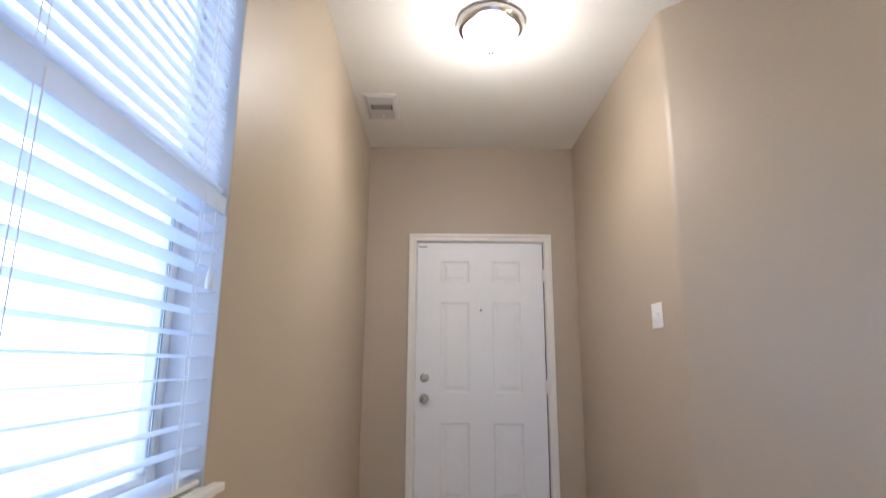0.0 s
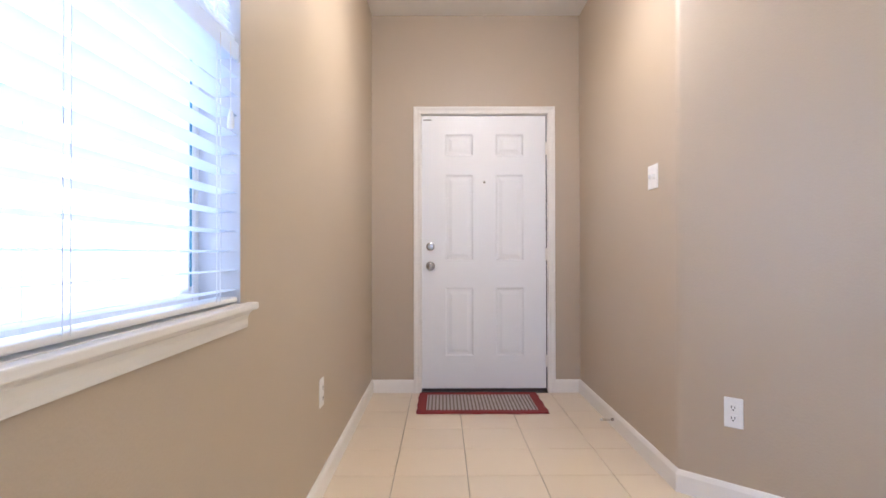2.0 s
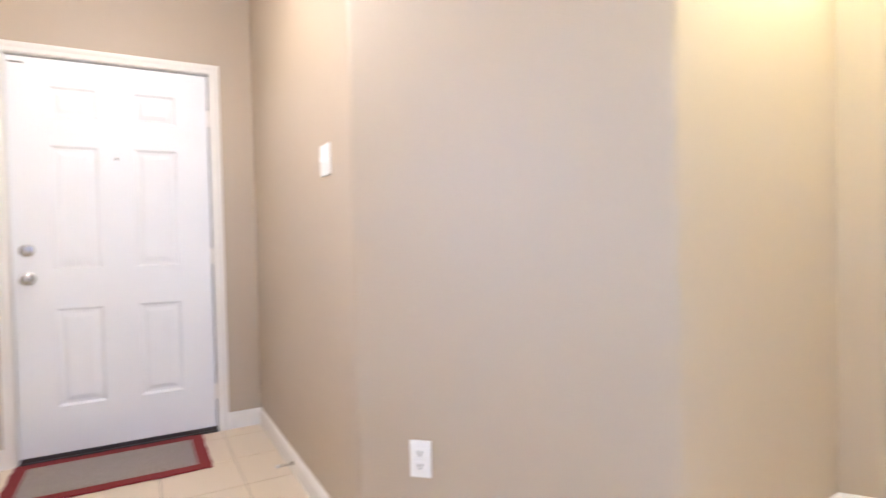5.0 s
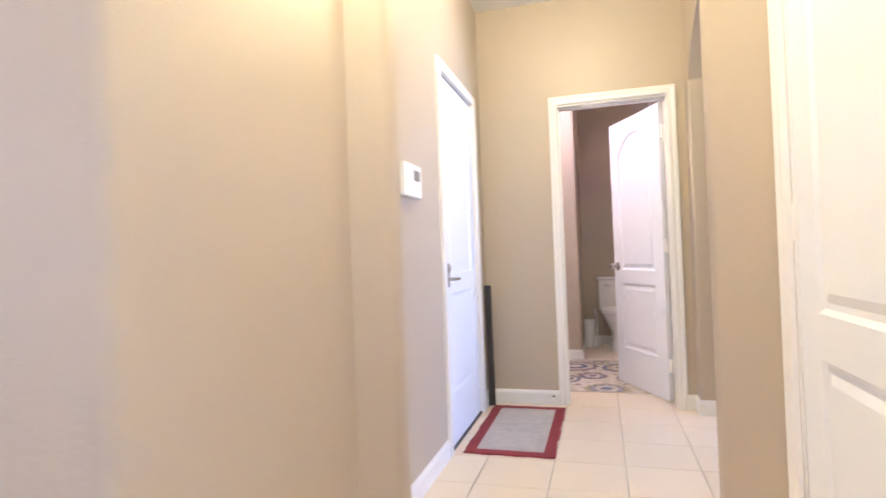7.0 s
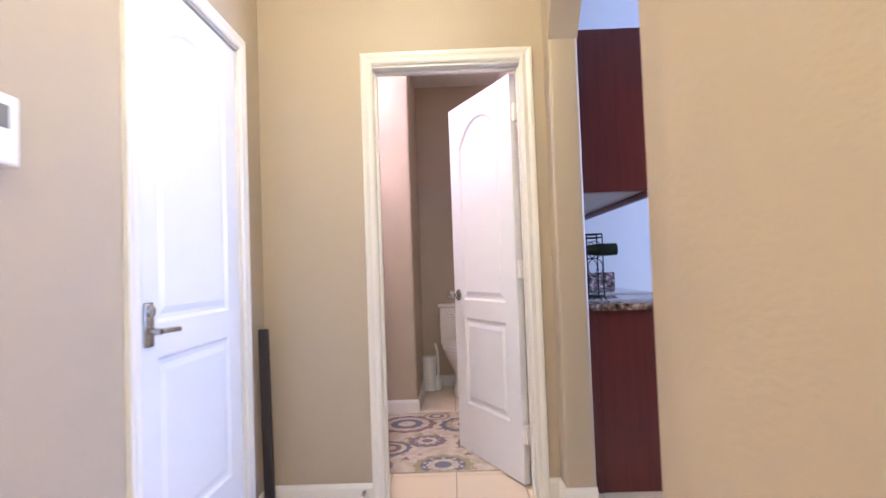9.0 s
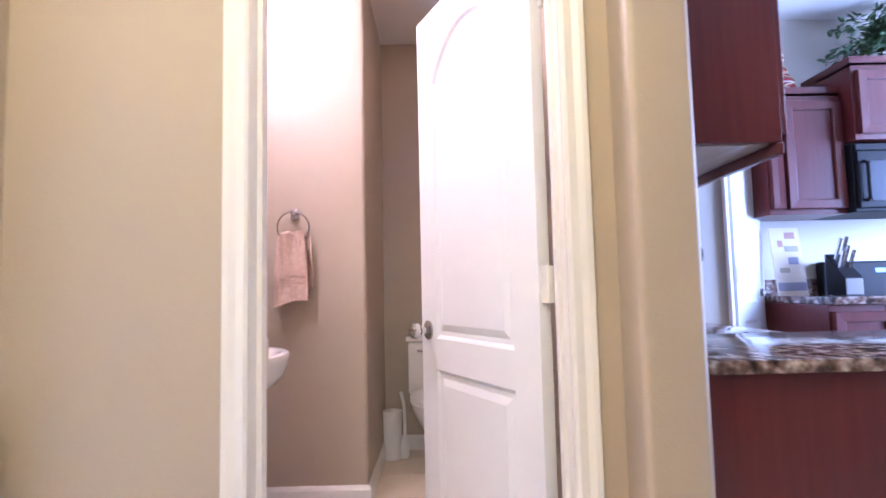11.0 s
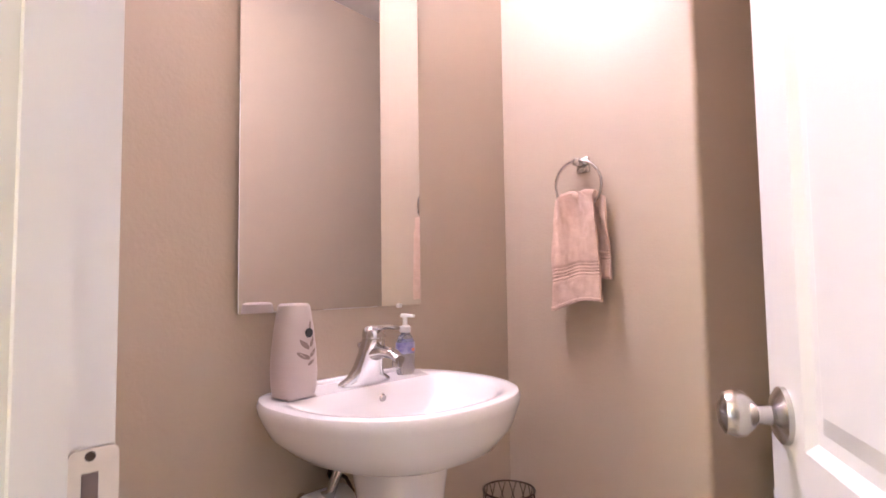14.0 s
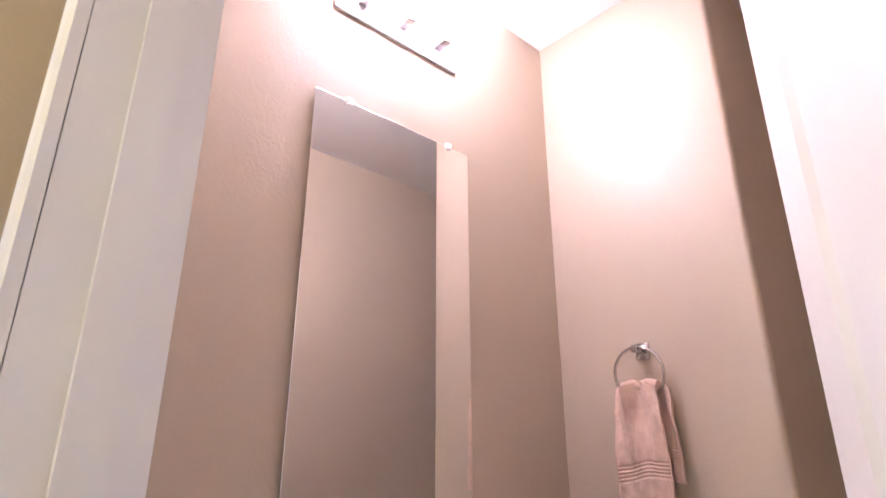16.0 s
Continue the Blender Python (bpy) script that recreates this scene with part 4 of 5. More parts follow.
# wire canister
can = thing("wire_canister", (6.80, YM - 0.105, 0), "tall dark bronze wire canister in the corner", "wire basket")
for z in (0.012, 0.41):
    part("hoop", tube(bmesh.new(), [(0.082 * math.cos(t), 0.082 * math.sin(t), z) for t in [2 * math.pi * i / 32 for i in range(32)]], 0.003, 6, True), M_BRONZE, can, "", True)
for k in range(14):
    a0 = 2 * math.pi * k / 14
    for s in (-1, 1):
        part("wire", tube(bmesh.new(), [(0.081 * math.cos(a0 + s * 1.5 * i / 10), 0.081 * math.sin(a0 + s * 1.5 * i / 10), 0.012 + 0.398 * i / 10) for i in range(11)], 0.0018, 5), M_BRONZE, can)
part("base", lathe(bmesh.new(), [(0.08, 0.0), (0.08, 0.004), (0.001, 0.004)], seg=24), M_BRONZE, can)

# strike plate
strike = thing("strike_plate", (XE + 0.096, -2.8505, 0.914), "satin nickel strike plate on the door jamb", "strike plate")
bm = prism([(-0.011, -0.031), (0.025, -0.031), (0.025, 0.031), (-0.011, 0.031)], -0.001, 0.003, (0, 1, 2, 3), 0.006)
bmesh.ops.transform(bm, matrix=pose(0, 0, 0, 90), verts=bm.verts)
M_STRIKE = material("warm_satin_nickel", (0.72, 0.64, 0.55), 0.42, 0.9, stain=0.3, stain_scale=60)
part("plate", bm, M_STRIKE, strike)
# bare wood colour darkened for the shade inside the latch hole
M_STRIKEWELL = material("shaded_bare_wood", (0.20, 0.15, 0.13), 0.8, stain=0.4, stain_scale=60)
part("latch_hole", boxes((-0.002, 0.010, -0.0036, -0.0026, -0.012, 0.012), r=0.0004), M_STRIKEWELL, strike, "flat patch with the latch hole's shade in its colour")
for z in (-0.025, 0.025):
    part("screw", lathe(bmesh.new(), [(0.0042, -0.003), (0.0036, -0.0042), (0.001, -0.0034)], (0.004, 0, z), "y", 10), M_BRONZE, strike, "dark screw head")

# rug
rug = thing("bath_rug", (6.28, -3.02, 0), "patterned medallion bath rug in cream, blue and olive", "rug")
M_RUG = material("cream_rug_pile", (0.60, 0.53, 0.45), 1.0, grain=0.8, grain_scale=300, stain=0.9, stain_scale=16, dark=(0.40, 0.34, 0.25))
M_RUGBLUE = material("slate_blue_rug_pile", (0.16, 0.165, 0.225), 1.0, grain=0.8, grain_scale=300, stain=0.5, stain_scale=50)
M_RUGPLUM = material("plum_rug_pile", (0.23, 0.165, 0.175), 1.0, grain=0.8, grain_scale=300, stain=0.5, stain_scale=50)
M_RUGOLIVE = material("olive_rug_pile", (0.35, 0.30, 0.18), 1.0, grain=0.8, grain_scale=300, stain=0.5, stain_scale=50)
part("rug_field", boxes((-0.55, 0.64, -0.41, 0.38, 0.0005, 0.008), r=0.002), M_RUG, rug)


def petals(cx, cy, r, tall, n, wave, mat, name="medallion"):
    bm = bmesh.new()
    pts = []
    for i in range(72):
        t = 2 * math.pi * i / 72
        q = r * (1 + wave * math.cos(n * t))
        pts.append((max(-0.545, min(0.635, cx + q * math.cos(t))), max(-0.405, min(0.375, cy + q * math.sin(t)))))
    loft(bm, [[(x, y, 0.0075) for x, y in pts], [(x, y, tall) for x, y in pts]])
    part(name, bm, mat, rug)


for cx, cy, r, mats in ((0.345, 0.18, 0.20, (M_RUGPLUM, M_RUG, M_RUGBLUE, M_RUG)), (-0.04, 0.02, 0.115, (M_RUGPLUM, M_RUGBLUE, M_RUG, M_RUGPLUM)), (-0.46, -0.085, 0.16, (M_RUGOLIVE, M_RUGBLUE, M_RUG, M_RUGBLUE)),
                        (-0.16, 0.24, 0.13, (M_RUGBLUE, M_RUG, M_RUGPLUM, M_RUG)), (0.30, -0.22, 0.17, (M_RUGBLUE, M_RUGOLIVE, M_RUG, M_RUGPLUM)), (-0.10, -0.28, 0.12, (M_RUGPLUM, M_RUG, M_RUGBLUE, M_RUG)), (0.52, -0.02, 0.10, (M_RUGOLIVE, M_RUG, M_RUGPLUM, M_RUG)), (-0.46, 0.29, 0.10, (M_RUGPLUM, M_RUG, M_RUGOLIVE, M_RUG))):
    for k, (f, m_) in enumerate(zip((1.0, 0.78, 0.55, 0.3), mats)):
        petals(cx, cy, r * f, 0.0085 + 0.0006 * k, 16 if k % 2 else 12, 0.05 if k % 2 == 0 else 0.02, m_)
    for i in range(10):
        t = 2 * math.pi * i / 10
        petals(cx + r * 0.66 * math.cos(t), cy + r * 0.66 * math.sin(t), r * 0.06, 0.0108, 4, 0.1, M_RUG, "dot")
for i in range(70):
    x, y = random.uniform(-0.52, 0.61), random.uniform(-0.39, 0.36)
    petals(x, y, random.uniform(0.012, 0.03), 0.0083, random.choice((3, 4, 5)), 0.4, random.choice((M_RUGOLIVE, M_RUGPLUM, M_RUGOLIVE)), "leaf_motif")

# toilet and brush
toilet = thing("toilet", (XB - 0.004, -3.275, 0), "white ceramic toilet with the seat closed", "toilet")


def egg(a, b, cx, z, n=36):
    return [(cx + b * math.cos(t) * (1.0 if math.cos(t) > 0 else 1.12), a * math.sin(t), z) for t in [2 * math.pi * i / n for i in range(n)]]


part("tank", boxes((-0.20, 0.0, -0.215, 0.215, 0.39, 0.725), r=0.02), M_CERAMIC, toilet, "", True)
part("tank_lid", boxes((-0.212, 0.0, -0.227, 0.227, 0.725, 0.76), r=0.012), M_CERAMIC, toilet, "", True)
part("bowl", loft(bmesh.new(), [egg(0.11, 0.22, -0.30, 0.0), egg(0.115, 0.225, -0.30, 0.04), egg(0.095, 0.19, -0.31, 0.12), egg(0.105, 0.19, -0.34, 0.2), egg(0.16, 0.22, -0.40, 0.31), egg(0.185, 0.24, -0.42, 0.375), egg(0.185, 0.24, -0.42, 0.395)]), M_CERAMIC, toilet, "", True)
part("seat", loft(bmesh.new(), [egg(0.188, 0.243, -0.42, 0.398), egg(0.192, 0.247, -0.42, 0.404), egg(0.19, 0.245, -0.42, 0.416)]), M_PLASTIC, toilet, "", True)
part("lid", loft(bmesh.new(), [egg(0.188, 0.243, -0.42, 0.421), egg(0.192, 0.247, -0.42, 0.427), egg(0.186, 0.24, -0.42, 0.44)]), M_PLASTIC, toilet, "", True)
part("flush_lever", tube(bmesh.new(), [(-0.205, 0.15, 0.67), (-0.225, 0.15, 0.67), (-0.225, 0.09, 0.665)], 0.007, 8), M_CHROME, toilet, "chrome flush lever", True)

brush = thing("toilet_brush", (7.70, -2.955, 0), "white toilet brush standing in its holder", "toilet brush")
bm = lathe(bmesh.new(), [(0.054, 0.0), (0.056, 0.01), (0.058, 0.20), (0.062, 0.285), (0.064, 0.295), (0.058, 0.295), (0.054, 0.20), (0.05, 0.02)], seg=28)
box(bm, -0.012, 0.012, 0.05, 0.085, 0.262, 0.29, r=0.005)
part("holder", bm, M_PLASTIC, brush, "", True)
part("handle", tube(bmesh.new(), [(0.0, -0.075, 0.02), (0.0, -0.08, 0.2), (0.0, -0.075, 0.33), (0.0, -0.058, 0.41)], 0.011, 10), M_PLASTIC, brush, "", True)
part("brush_head", lathe(bmesh.new(), [(0.02, 0.0), (0.03, 0.01), (0.032, 0.08), (0.015, 0.12), (0.001, 0.12)], (0, -0.075, 0.0), "z", 16), M_PLASTIC, brush, "", True)

# ---- kitchen ----
def framed_door(w, h, t=0.02, rail=0.055):
    """A cabinet front with a frame and a recessed panel, x 0 to w, z 0 to h, facing -y."""
    bm = boxes((0, w, 0, t * 0.55, 0, h))
    prof = [(0, 0), (rail, 0), (rail, 0.012), (rail - 0.006, 0.016), (0.004, 0.018), (0, 0.014)]
    sweep(bm, [(0, 0, 0), (0, 0, h), (w, 0, h), (w, 0, 0)], (0, -1, 0), [(-u, v) for u, v in prof], True)
    return bm


def cabinet(name, at, turn, w, d, h, doors, label, cat, crown=False, under=None):
    """A cabinet with its back at y 0, facing -y in its own frame."""
    ob = thing(name, at, label, cat, "kitchen cabinets", turn)
    part("body", boxes((0, w, -d, 0, 0, h), r=0.002), M_CHERRY, ob)
    for x0, x1, z0_, z1_ in doors:
        f = framed_door(x1 - x0, z1_ - z0_)
        bmesh.ops.transform(f, matrix=pose(x0, -d - 0.012, z0_), verts=f.verts)
        part("cabinet_door", f, M_CHERRY, ob)
    if crown:
        part("crown", sweep(bmesh.new(), [(w, 0, h), (w, -d, h), (0, -d, h), (0, 0, h)], (0, 0, 1), [(0, 0), (-0.012, 0), (-0.02, 0.02), (-0.045, 0.045), (-0.045, 0.06), (0, 0.06)]), M_CHERRY, ob)
        part("top_board", boxes((0.0, w, -d, 0, h + 0.004, h + 0.02)), M_CHERRY, ob)
    if under:
        part("underside", boxes((0.018, w - 0.018, -d + 0.03, -0.004, -0.004, -0.0005)), M_CHERRY_IN, ob, "pale unfinished underside")
        part("light_rail", boxes((0.0, w, -d - 0.004, -d + 0.018, -0.035, -0.001), r=0.003), M_CHERRY, ob)
    return ob


KN = YR - TA - 0.004
# upper cabinet hung on the wall behind the bathroom; its end faces the hall
cabinet("upper_cabinet", (5.66, KN - 0.002, 1.44), 0, 1.45, 0.435, 0.86, [(0.02, 0.47, 0.03, 0.83), (0.49, 0.95, 0.03, 0.83), (0.97, 1.43, 0.03, 0.83)], "dark cherry wall cabinet with a plain end panel", "cabinet", under=True)
# peninsula with its back panel to the hall
pen = thing("kitchen_peninsula", (5.43, KN - 0.004, 0), "dark cherry peninsula base with a plain back panel", "cabinet")
part("body", boxes((0, 0.6, -2.0, 0, 0.09, 0.846)), M_CHERRY, pen)
part("back_panel", boxes((-0.012, 0, -2.0, 0, 0.0, 0.846), r=0.002), M_CHERRY, pen)
for ya in (-0.06, -1.06):
    part("stile", boxes((-0.02, 0, ya, ya + 0.06, 0.0, 0.846), r=0.003), M_CHERRY, pen)
part("toe_board", boxes((0.04, 0.56, -1.98, 0, 0, 0.09)), M_CHERRY, pen)
ctop = thing("granite_counter", (5.43, KN - 0.004, 0.839), "polished speckled brown granite peninsula countertop", "countertop")
part("slab", boxes((-0.045, 0.62, -2.03, 0, 0.008, 0.04), (0.622, 1.71, -0.65, 0, 0.008, 0.04), r=0.006), M_GRANITE, ctop, "", True)
part("splash", boxes((1.66, 1.685, -0.65, 0, 0.0405, 0.16), r=0.003), M_GRANITE, ctop)
base2 = thing("base_cabinet", (6.2, KN - 0.004, 0), "dark cherry base cabinet under granite", "cabinet", "kitchen cabinets")
part("body", boxes((0, 0.92, -0.6, 0, 0.0, 0.846)), M_CHERRY, base2)

# angled pantry door
pantry = hall_door("door_5", 0.52, pose(7.175, -4.895, 0.012, 0, 0, -45), "closed white pantry door on the angled wall", (-0.002, -0.02))
bm = bmesh.new()
lathe(bm, [(0.026, 0.0), (0.024, -0.01), (0.011, -0.014), (0.011, -0.045)], (0.46, -0.0175, 0.98), "y", 16)
tube(bm, [(0.46, -0.06, 0.98), (0.42, -0.064, 0.98), (0.36, -0.06, 0.975)], 0.0085, 8)
part("door_lever", bm, M_NICKEL, pantry, "satin nickel lever handle", True)
structure("trim", sweep(bmesh.new(), [(7.172, -4.878, 0), (7.172, -4.878, 2.037), (7.545, -5.251, 2.037), (7.545, -5.251, 0)], (-0.7071, -0.7071, 0), CASE), M_TRIM, "white painted pantry door casing")
structure("wall_pantry_head", prism([(7.13, -4.86), (7.62, -5.35), (7.70, -5.27), (7.21, -4.78)], 2.035, H), M_KWALL, "pale painted wall above the pantry door")

# cabinets, range and microwave on the far wall; they face -x
cabinet("upper_cabinet", (KX - 0.002, -5.20, 1.44), -90, 0.455, 0.32, 0.70, [(0.01, 0.085, 0.03, 0.67), (0.105, 0.445, 0.03, 0.67)], "dark cherry wall cabinet with framed doors", "cabinet", True)
cabinet("upper_cabinet", (KX - 0.002, -5.658, 1.85), -90, 0.76, 0.42, 0.43, [(0.02, 0.37, 0.03, 0.40), (0.39, 0.74, 0.03, 0.40)], "dark cherry cabinet above the microwave", "cabinet", True)
cabinet("upper_cabinet", (KX - 0.002, -6.42, 1.44), -90, 0.9, 0.32, 0.70, [(0.02, 0.44, 0.03, 0.67), (0.46, 0.88, 0.03, 0.67)], "dark cherry wall cabinet with framed doors", "cabinet", True)
cabinet("base_cabinet", (KX - 0.002, -5.30, 0.0), -90, 0.355, 0.60, 0.925, [(0.015, 0.34, 0.72, 0.89), (0.015, 0.34, 0.11, 0.68)], "dark cherry base cabinet with a drawer", "cabinet")
cabinet("base_cabinet", (KX - 0.002, -6.42, 0.0), -90, 0.9, 0.60, 0.925, [(0.015, 0.44, 0.72, 0.89), (0.46, 0.885, 0.72, 0.89), (0.015, 0.44, 0.11, 0.68), (0.46, 0.885, 0.11, 0.68)], "dark cherry base cabinet with drawers", "cabinet")
for ya, yb in ((-5.655, -5.30), (-7.32, -6.42)):
    c2 = thing("granite_counter", (KX, (ya + yb) / 2, 0.927), "polished speckled brown granite countertop", "countertop", "far countertops")
    part("slab", boxes((-0.64, -0.002, (ya - yb) / 2, (yb - ya) / 2, 0.0, 0.04), r=0.005), M_GRANITE, c2)
    part("splash", boxes((-0.024, -0.002, (ya - yb) / 2, (yb - ya) / 2, 0.0405, 0.14), r=0.003), M_GRANITE, c2)
micro = thing("microwave", (KX - 0.002, -5.66, 1.44), "black over-range microwave under the cabinet", "microwave", turn=-90)
part("body", boxes((0, 0.756, -0.38, 0, 0, 0.40), r=0.006), M_BLACK, micro)
part("door", boxes((0.01, 0.56, -0.405, -0.381, 0.02, 0.35), r=0.006), M_BLACK, micro)
M_DARKGLASS = material("dark_oven_glass", (0.03, 0.035, 0.05), 0.35, stain=0.2, stain_scale=6, ior=1.3)
part("window", boxes((0.08, 0.47, -0.408, -0.404, 0.06, 0.29), r=0.002), M_DARKGLASS, micro, "dark glass window")
part("handle", tube(bmesh.new(), [(0.05, -0.406, 0.06), (0.05, -0.43, 0.08), (0.05, -0.43, 0.27), (0.05, -0.406, 0.29)], 0.010, 10), M_BLACK, micro, "", True)
part("grille", boxes((0.01, 0.75, -0.398, -0.381, 0.355, 0.392), r=0.003), M_BLACK, micro)
stove = thing("kitchen_range", (KX - 0.004, -5.66, 0), "black electric kitchen range with a control back", "range", turn=-90)
part("body", boxes((0.002, 0.756, -0.64, 0, 0.0, 0.905), r=0.004), M_BLACK, stove)
part("cooktop", boxes((0.0, 0.758, -0.65, -0.06, 0.905, 0.92), r=0.003), M_BLACK, stove)
back_guard = part("back_guard", boxes((0.0, 0.758, -0.075, -0.002, 0.92, 1.17), r=0.012), M_BLACK, stove)
for x in (0.07, 0.15, 0.61, 0.69):
    part("dial", lathe(bmesh.new(), [(0.024, -0.075), (0.022, -0.095), (0.018, -0.10), (0.001, -0.10)], (x, 0, 1.09), "y", 20), M_GREYLCD, back_guard, "grey dial", True)
M_CLOCK = glow("lit_clock", (0.10, 0.35, 0.9), 2.0)
part("clock", boxes((0.33, 0.39, -0.078, -0.0745, 1.10, 1.125)), M_CLOCK, back_guard, "small blue clock display")
part("oven_door", boxes((0.01, 0.748, -0.665, -0.641, 0.2, 0.86), r=0.006), M_BLACK, stove)

block = thing("knife_block", (7.26, -5.595, 0.9675), "black knife block with steel-handled knives", "knife block", turn=-90)
bm = bmesh.new()
loft(bm, [[(x, -0.05, z) for x, z in ((-0.05, 0), (0.05, 0), (0.05, 0.10), (-0.05, 0.10))], [(x, 0.10, z) for x, z in ((-0.05, 0), (0.05, 0), (0.05, 0.24), (-0.05, 0.24))]])
part("block", bm, M_BLACK, block)
part("front_plate", boxes((-0.048, 0.048, -0.055, -0.049, 0.004, 0.095), r=0.002), M_GREYLCD, block, "grey front plate")
for i, (x, y, ln) in enumerate(((-0.03, 0.02, 0.11), (0.0, 0.03, 0.13), (0.03, 0.02, 0.11), (-0.015, 0.07, 0.14), (0.018, 0.07, 0.15))):
    z = 0.147 + y * 0.93
    part("knife", tube(bmesh.new(), [(x, y, z - 0.02), (x, y - ln * 0.45, z + ln * 0.8)], 0.010, 8), M_NICKEL, block, "steel knife handle", True)

book = thing("recipe_board", (7.42, -5.39, 0.9675), "pale printed board leaning against the splash", "board")
M_PAPER = material("cream_printed_card", (0.70, 0.62, 0.52), 0.6, stain=0.2, stain_scale=12)
M_PRINTA = material("red_print", (0.42, 0.22, 0.18), 0.6)
M_PRINTB = material("green_print", (0.36, 0.33, 0.24), 0.6)
M_PRINTC = material("blue_print", (0.22, 0.22, 0.30), 0.6)
lean = pose(0, 0, 0, 0, 9, 0)


def leaning(rows, mat, name):
    bm = boxes(*rows)
    bmesh.ops.transform(bm, matrix=lean, verts=bm.verts)
    part(name, bm, mat, book)


leaning([(0, 0.012, -0.09, 0.09, 0, 0.42)], M_PAPER, "card")
leaning([(-0.002, 0, -0.06, 0.0, 0.35, 0.39)], M_PRINTA, "print")
leaning([(-0.002, 0, 0.02, 0.05, 0.30, 0.34)], M_PRINTA, "print")
leaning([(-0.002, 0, -0.07, 0.01, 0.27, 0.305)], M_PRINTB, "print")
leaning([(-0.002, 0, 0.0, 0.06, 0.14, 0.17)], M_PRINTB, "print")
leaning([(-0.002, 0, -0.085, 0.085, 0.03, 0.08)], M_PRINTC, "print")
leaning([(-0.002, 0, -0.06, 0.0, 0.19, 0.235)], M_PRINTC, "print")

vase = thing("bottle_vase", (7.45, -5.41, 2.162), "red striped bottle vase with a gold twist", "vase")
M_VASE = material("red_glazed_vase", (0.36, 0.03, 0.035), 0.2, stain=0.3, stain_scale=20)
M_GOLD = material("pale_gold_band", (0.62, 0.46, 0.30), 0.4, stain=0.2, stain_scale=30)
part("bottle", lathe(bmesh.new(), [(0.05, 0.0), (0.075, 0.012), (0.085, 0.07), (0.07, 0.13), (0.04, 0.18), (0.024, 0.23), (0.02, 0.32), (0.026, 0.335), (0.018, 0.335)], seg=28), M_VASE, vase, "", True)
for z, r in ((0.05, 0.085), (0.10, 0.081)):
    part("band", tube(bmesh.new(), [(r * math.cos(t), r * math.sin(t), z) for t in [2 * math.pi * i / 32 for i in range(32)]], 0.004, 6, True), M_PLASTIC, vase, "white band", True)
prof_v = [(0.0, 0.078), (0.07, 0.088), (0.13, 0.073), (0.18, 0.043), (0.23, 0.027), (0.33, 0.024)]
pts = []
for i in range(41):
    z = 0.008 + 0.32 * i / 40
    r = float(np.interp(z, [p[0] for p in prof_v], [p[1] for p in prof_v])) + 0.002
    t = radians(200) + 0.55 * math.sin(i * 0.62) * (1 + i / 40)
    pts.append((r * math.cos(t), r * math.sin(t), z))
part("gold_twist", tube(bmesh.new(), pts, 0.006, 6), M_GOLD, vase, "pale gold wavy band", True)

plant = thing("trailing_plant", (7.36, -6.14, 2.36), "green leafy trailing plant on top of the cabinet", "plant")
M_LEAF = material("green_leaf", (0.045, 0.10, 0.035), 0.45, stain=0.6, stain_scale=12, dark=(0.10, 0.16, 0.07))
M_STEM = material("green_stem", (0.06, 0.08, 0.03), 0.6, stain=0.3, stain_scale=30)
part("pot", lathe(bmesh.new(), [(0.06, 0.0), (0.09, 0.03), (0.08, 0.05), (0.075, 0.055), (0.07, 0.04), (0.001, 0.04)], seg=24), M_BRONZE, plant, "dark pot", True)
rnd = random.Random(4)
stems, leaves = bmesh.new(), bmesh.new()
for k in range(80):
    a = rnd.uniform(0, 2 * math.pi)
    far = rnd.uniform(0.12, 0.46)
    up = rnd.uniform(0.0, 0.28) * (1.25 - far)
    pts = []
    for i in range(8):
        t = i / 7
        pts.append((0.45 * far * t * math.cos(a), far * t * math.sin(a) * 1.1, 0.05 + up * math.sin(t * 2.5) + (0.02 if t < 0.5 else 0.02 - 0.06 * (t - 0.5))))
    tube(stems, pts, 0.002, 4)
    for i in range(2, 8):
        for _ in range(3):
            c = Vector(pts[i]) + Vector((rnd.uniform(-0.02, 0.02), rnd.uniform(-0.02, 0.02), rnd.uniform(-0.01, 0.03)))
            ln = rnd.uniform(0.04, 0.075)
            m = Matrix.Translation(c) @ Euler((rnd.uniform(-1, 1), rnd.uniform(-0.9, 0.6), rnd.uniform(0, 6.3))).to_matrix().to_4x4()
            prof = [(0, 0, 0), (ln * 0.3, ln * 0.22, 0.004), (ln * 0.7, ln * 0.16, 0.003), (ln, 0, -0.004), (ln * 0.7, -ln * 0.16, 0.003), (ln * 0.3, -ln * 0.22, 0.004)]
            vs = [leaves.verts.new(m @ Vector(p)) for p in prof]
            mid = leaves.verts.new(m @ Vector((ln * 0.5, 0, -0.004)))
            for i2 in range(6):
                leaves.faces.new((vs[i2], vs[(i2 + 1) % 6], mid))
part("stems", stems, M_STEM, plant)
tagged(part("leaves", leaves, M_LEAF, plant), kind="stuff")

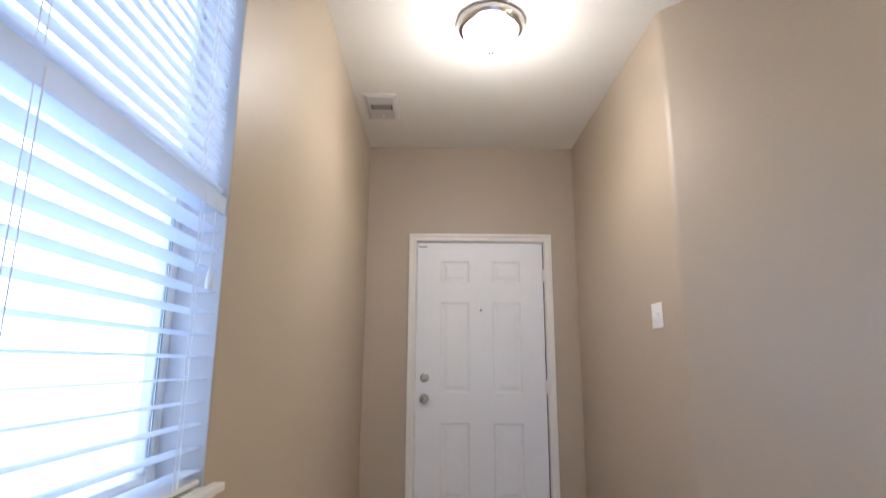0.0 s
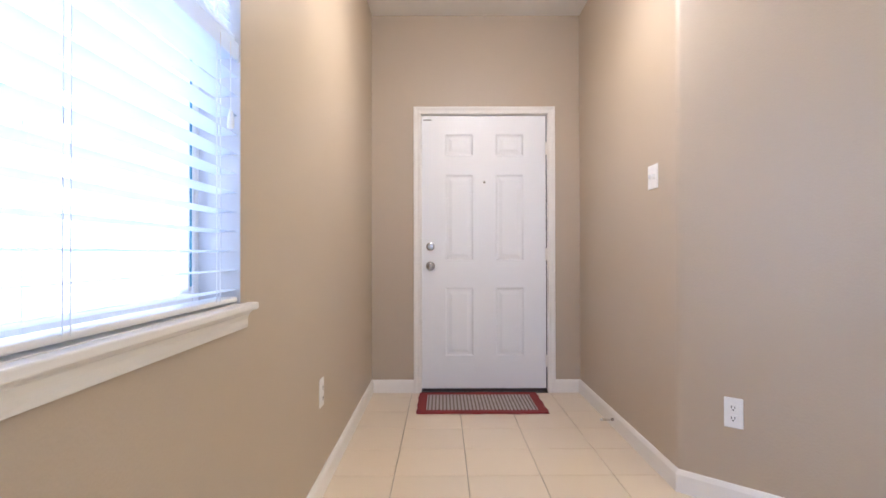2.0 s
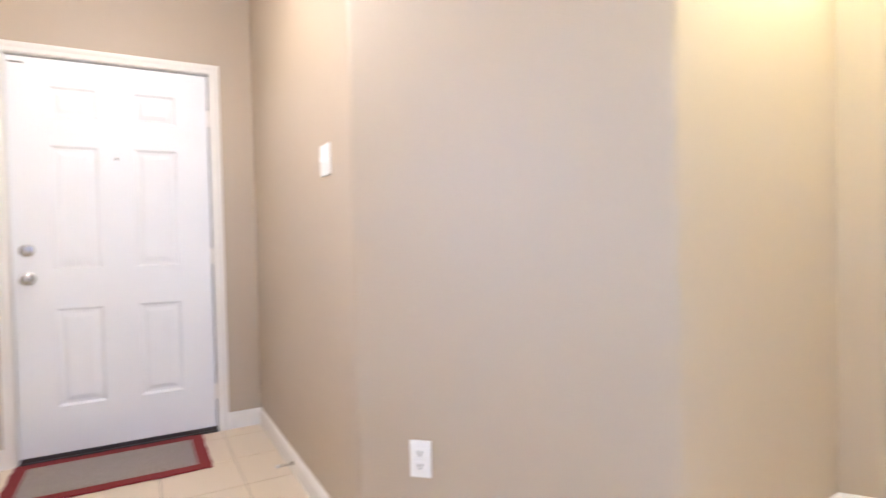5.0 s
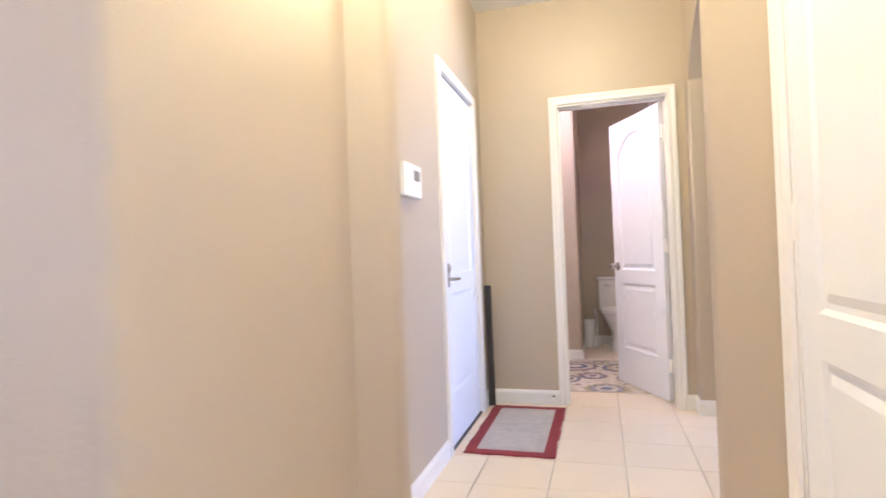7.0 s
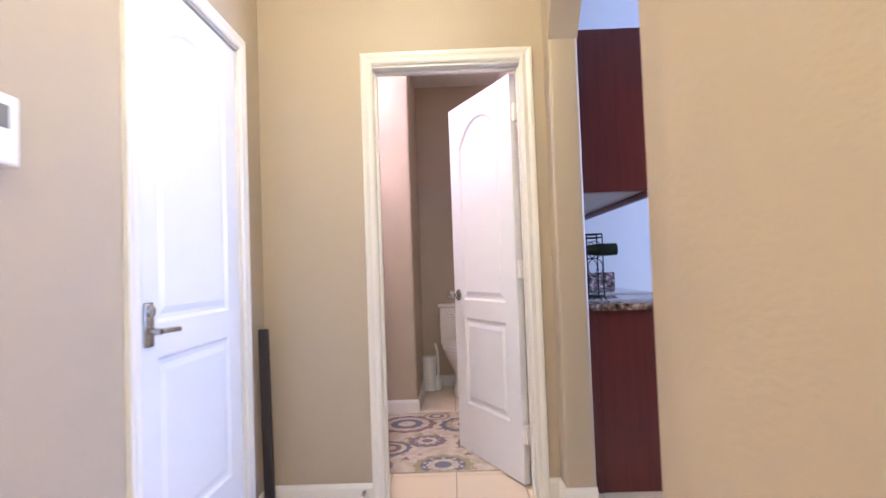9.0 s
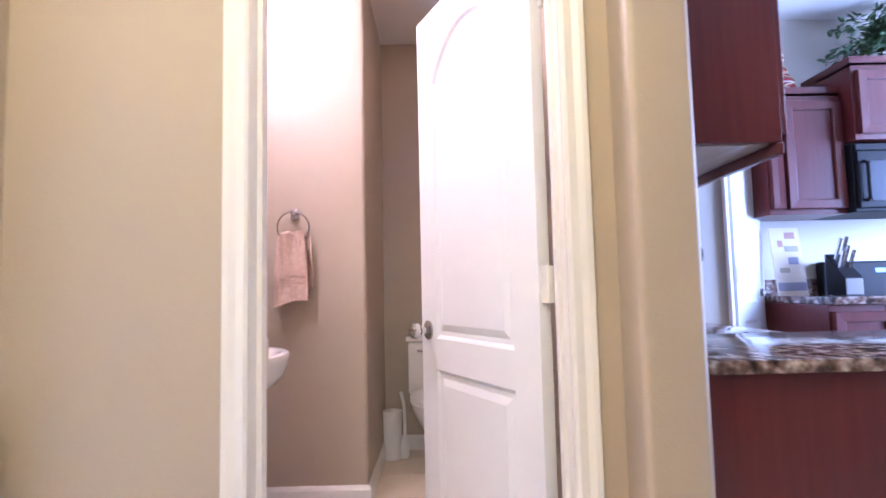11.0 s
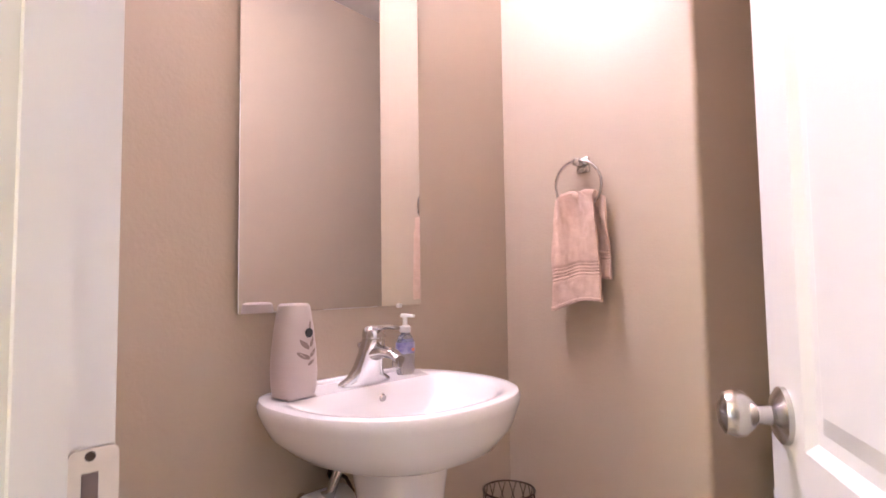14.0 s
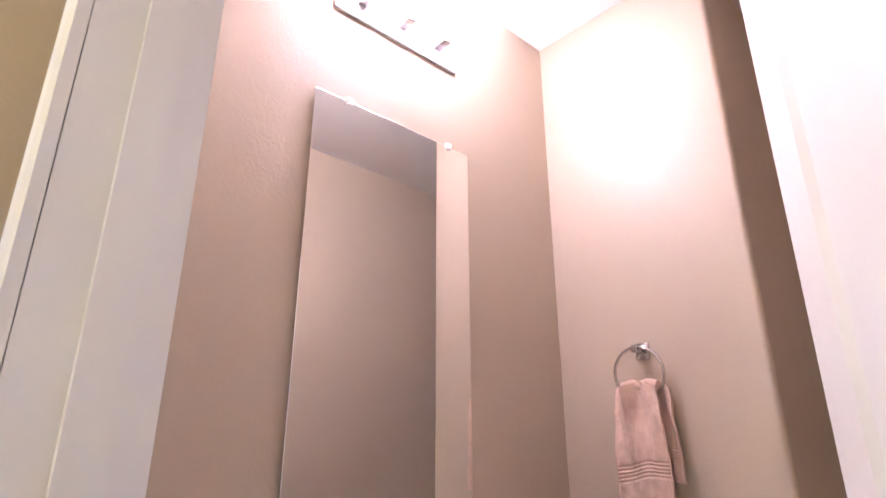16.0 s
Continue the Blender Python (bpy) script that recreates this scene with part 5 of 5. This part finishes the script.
rack = thing("wine_rack", (6.02, KN - 0.215, 0.879), "black wire wine rack holding a bottle", "wine rack")
bm = bmesh.new()
for x in (-0.06, 0.06):
    for y in (-0.045, 0.045):
        tube(bm, [(x, y, 0.0), (x, y, 0.36)], 0.004, 6)
for z in (0.004, 0.34, 0.36):
    tube(bm, [(-0.06, -0.045, z), (0.06, -0.045, z), (0.06, 0.045, z), (-0.06, 0.045, z)], 0.0035, 6, True)
part("frame", bm, M_BLACK, rack)
for z in (0.07, 0.17, 0.27):
    for x in (-0.06, 0.06):
        part("wire_loop", tube(bmesh.new(), [(x, 0.042 * math.cos(t), z + 0.05 * math.sin(t)) for t in [2 * math.pi * i / 20 for i in range(20)]], 0.0028, 6, True), M_BLACK, rack)
M_BOTTLE = material("dark_green_bottle", (0.02, 0.03, 0.02), 0.1)
part("bottle", lathe(bmesh.new(), [(0.001, -0.14), (0.035, -0.14), (0.037, -0.05), (0.03, 0.02), (0.014, 0.06), (0.013, 0.13), (0.001, 0.13)], (0, 0, 0.27), "y", 20), M_BOTTLE, rack, "dark wine bottle", True)


# ---- floor tiles, last because they are many ----
TS, GAP = 0.337, 0.0035
floor = tagged(new("floor"), "cream ceramic floor tiles with grey grout", "floor", kind="structure")


def tile_mesh():
    bm = boxes((0.0, TS - GAP, 0.0, TS - GAP, -0.008, 0.0))
    bmesh.ops.bevel(bm, geom=[e for e in bm.edges if all(v.co.z > -0.001 for v in e.verts)], offset=0.002, segments=1, affect="EDGES")
    me = bpy.data.meshes.new("tile")
    bm.to_mesh(me)
    bm.free()
    me.materials.append(M_TILE)
    return me


tile_me = tile_mesh()
spots = []
for i in range(-1, 25):
    for j in range(-22, 3):
        x, y = -0.04 + i * TS, -0.479 + j * TS
        spots.append((x, y))
rest = bmesh.new()


def near_walk(x, y):
    return (x < 2.3 and y > -4.3) or (2.0 < x < 5.7 and -3.9 < y < -2.1) or (5.3 < x < 7.9 and -3.8 < y < -2.2)


for x, y in spots:
    if near_walk(x, y):
        o = new("tile", tile_me)
        o.location, o.parent = (x, y, 0), floor
    else:
        box(rest, x, x + TS - GAP, y, y + TS - GAP, -0.008, 0.0)
tagged(part("tile_field", rest, M_TILE, floor), kind="stuff")
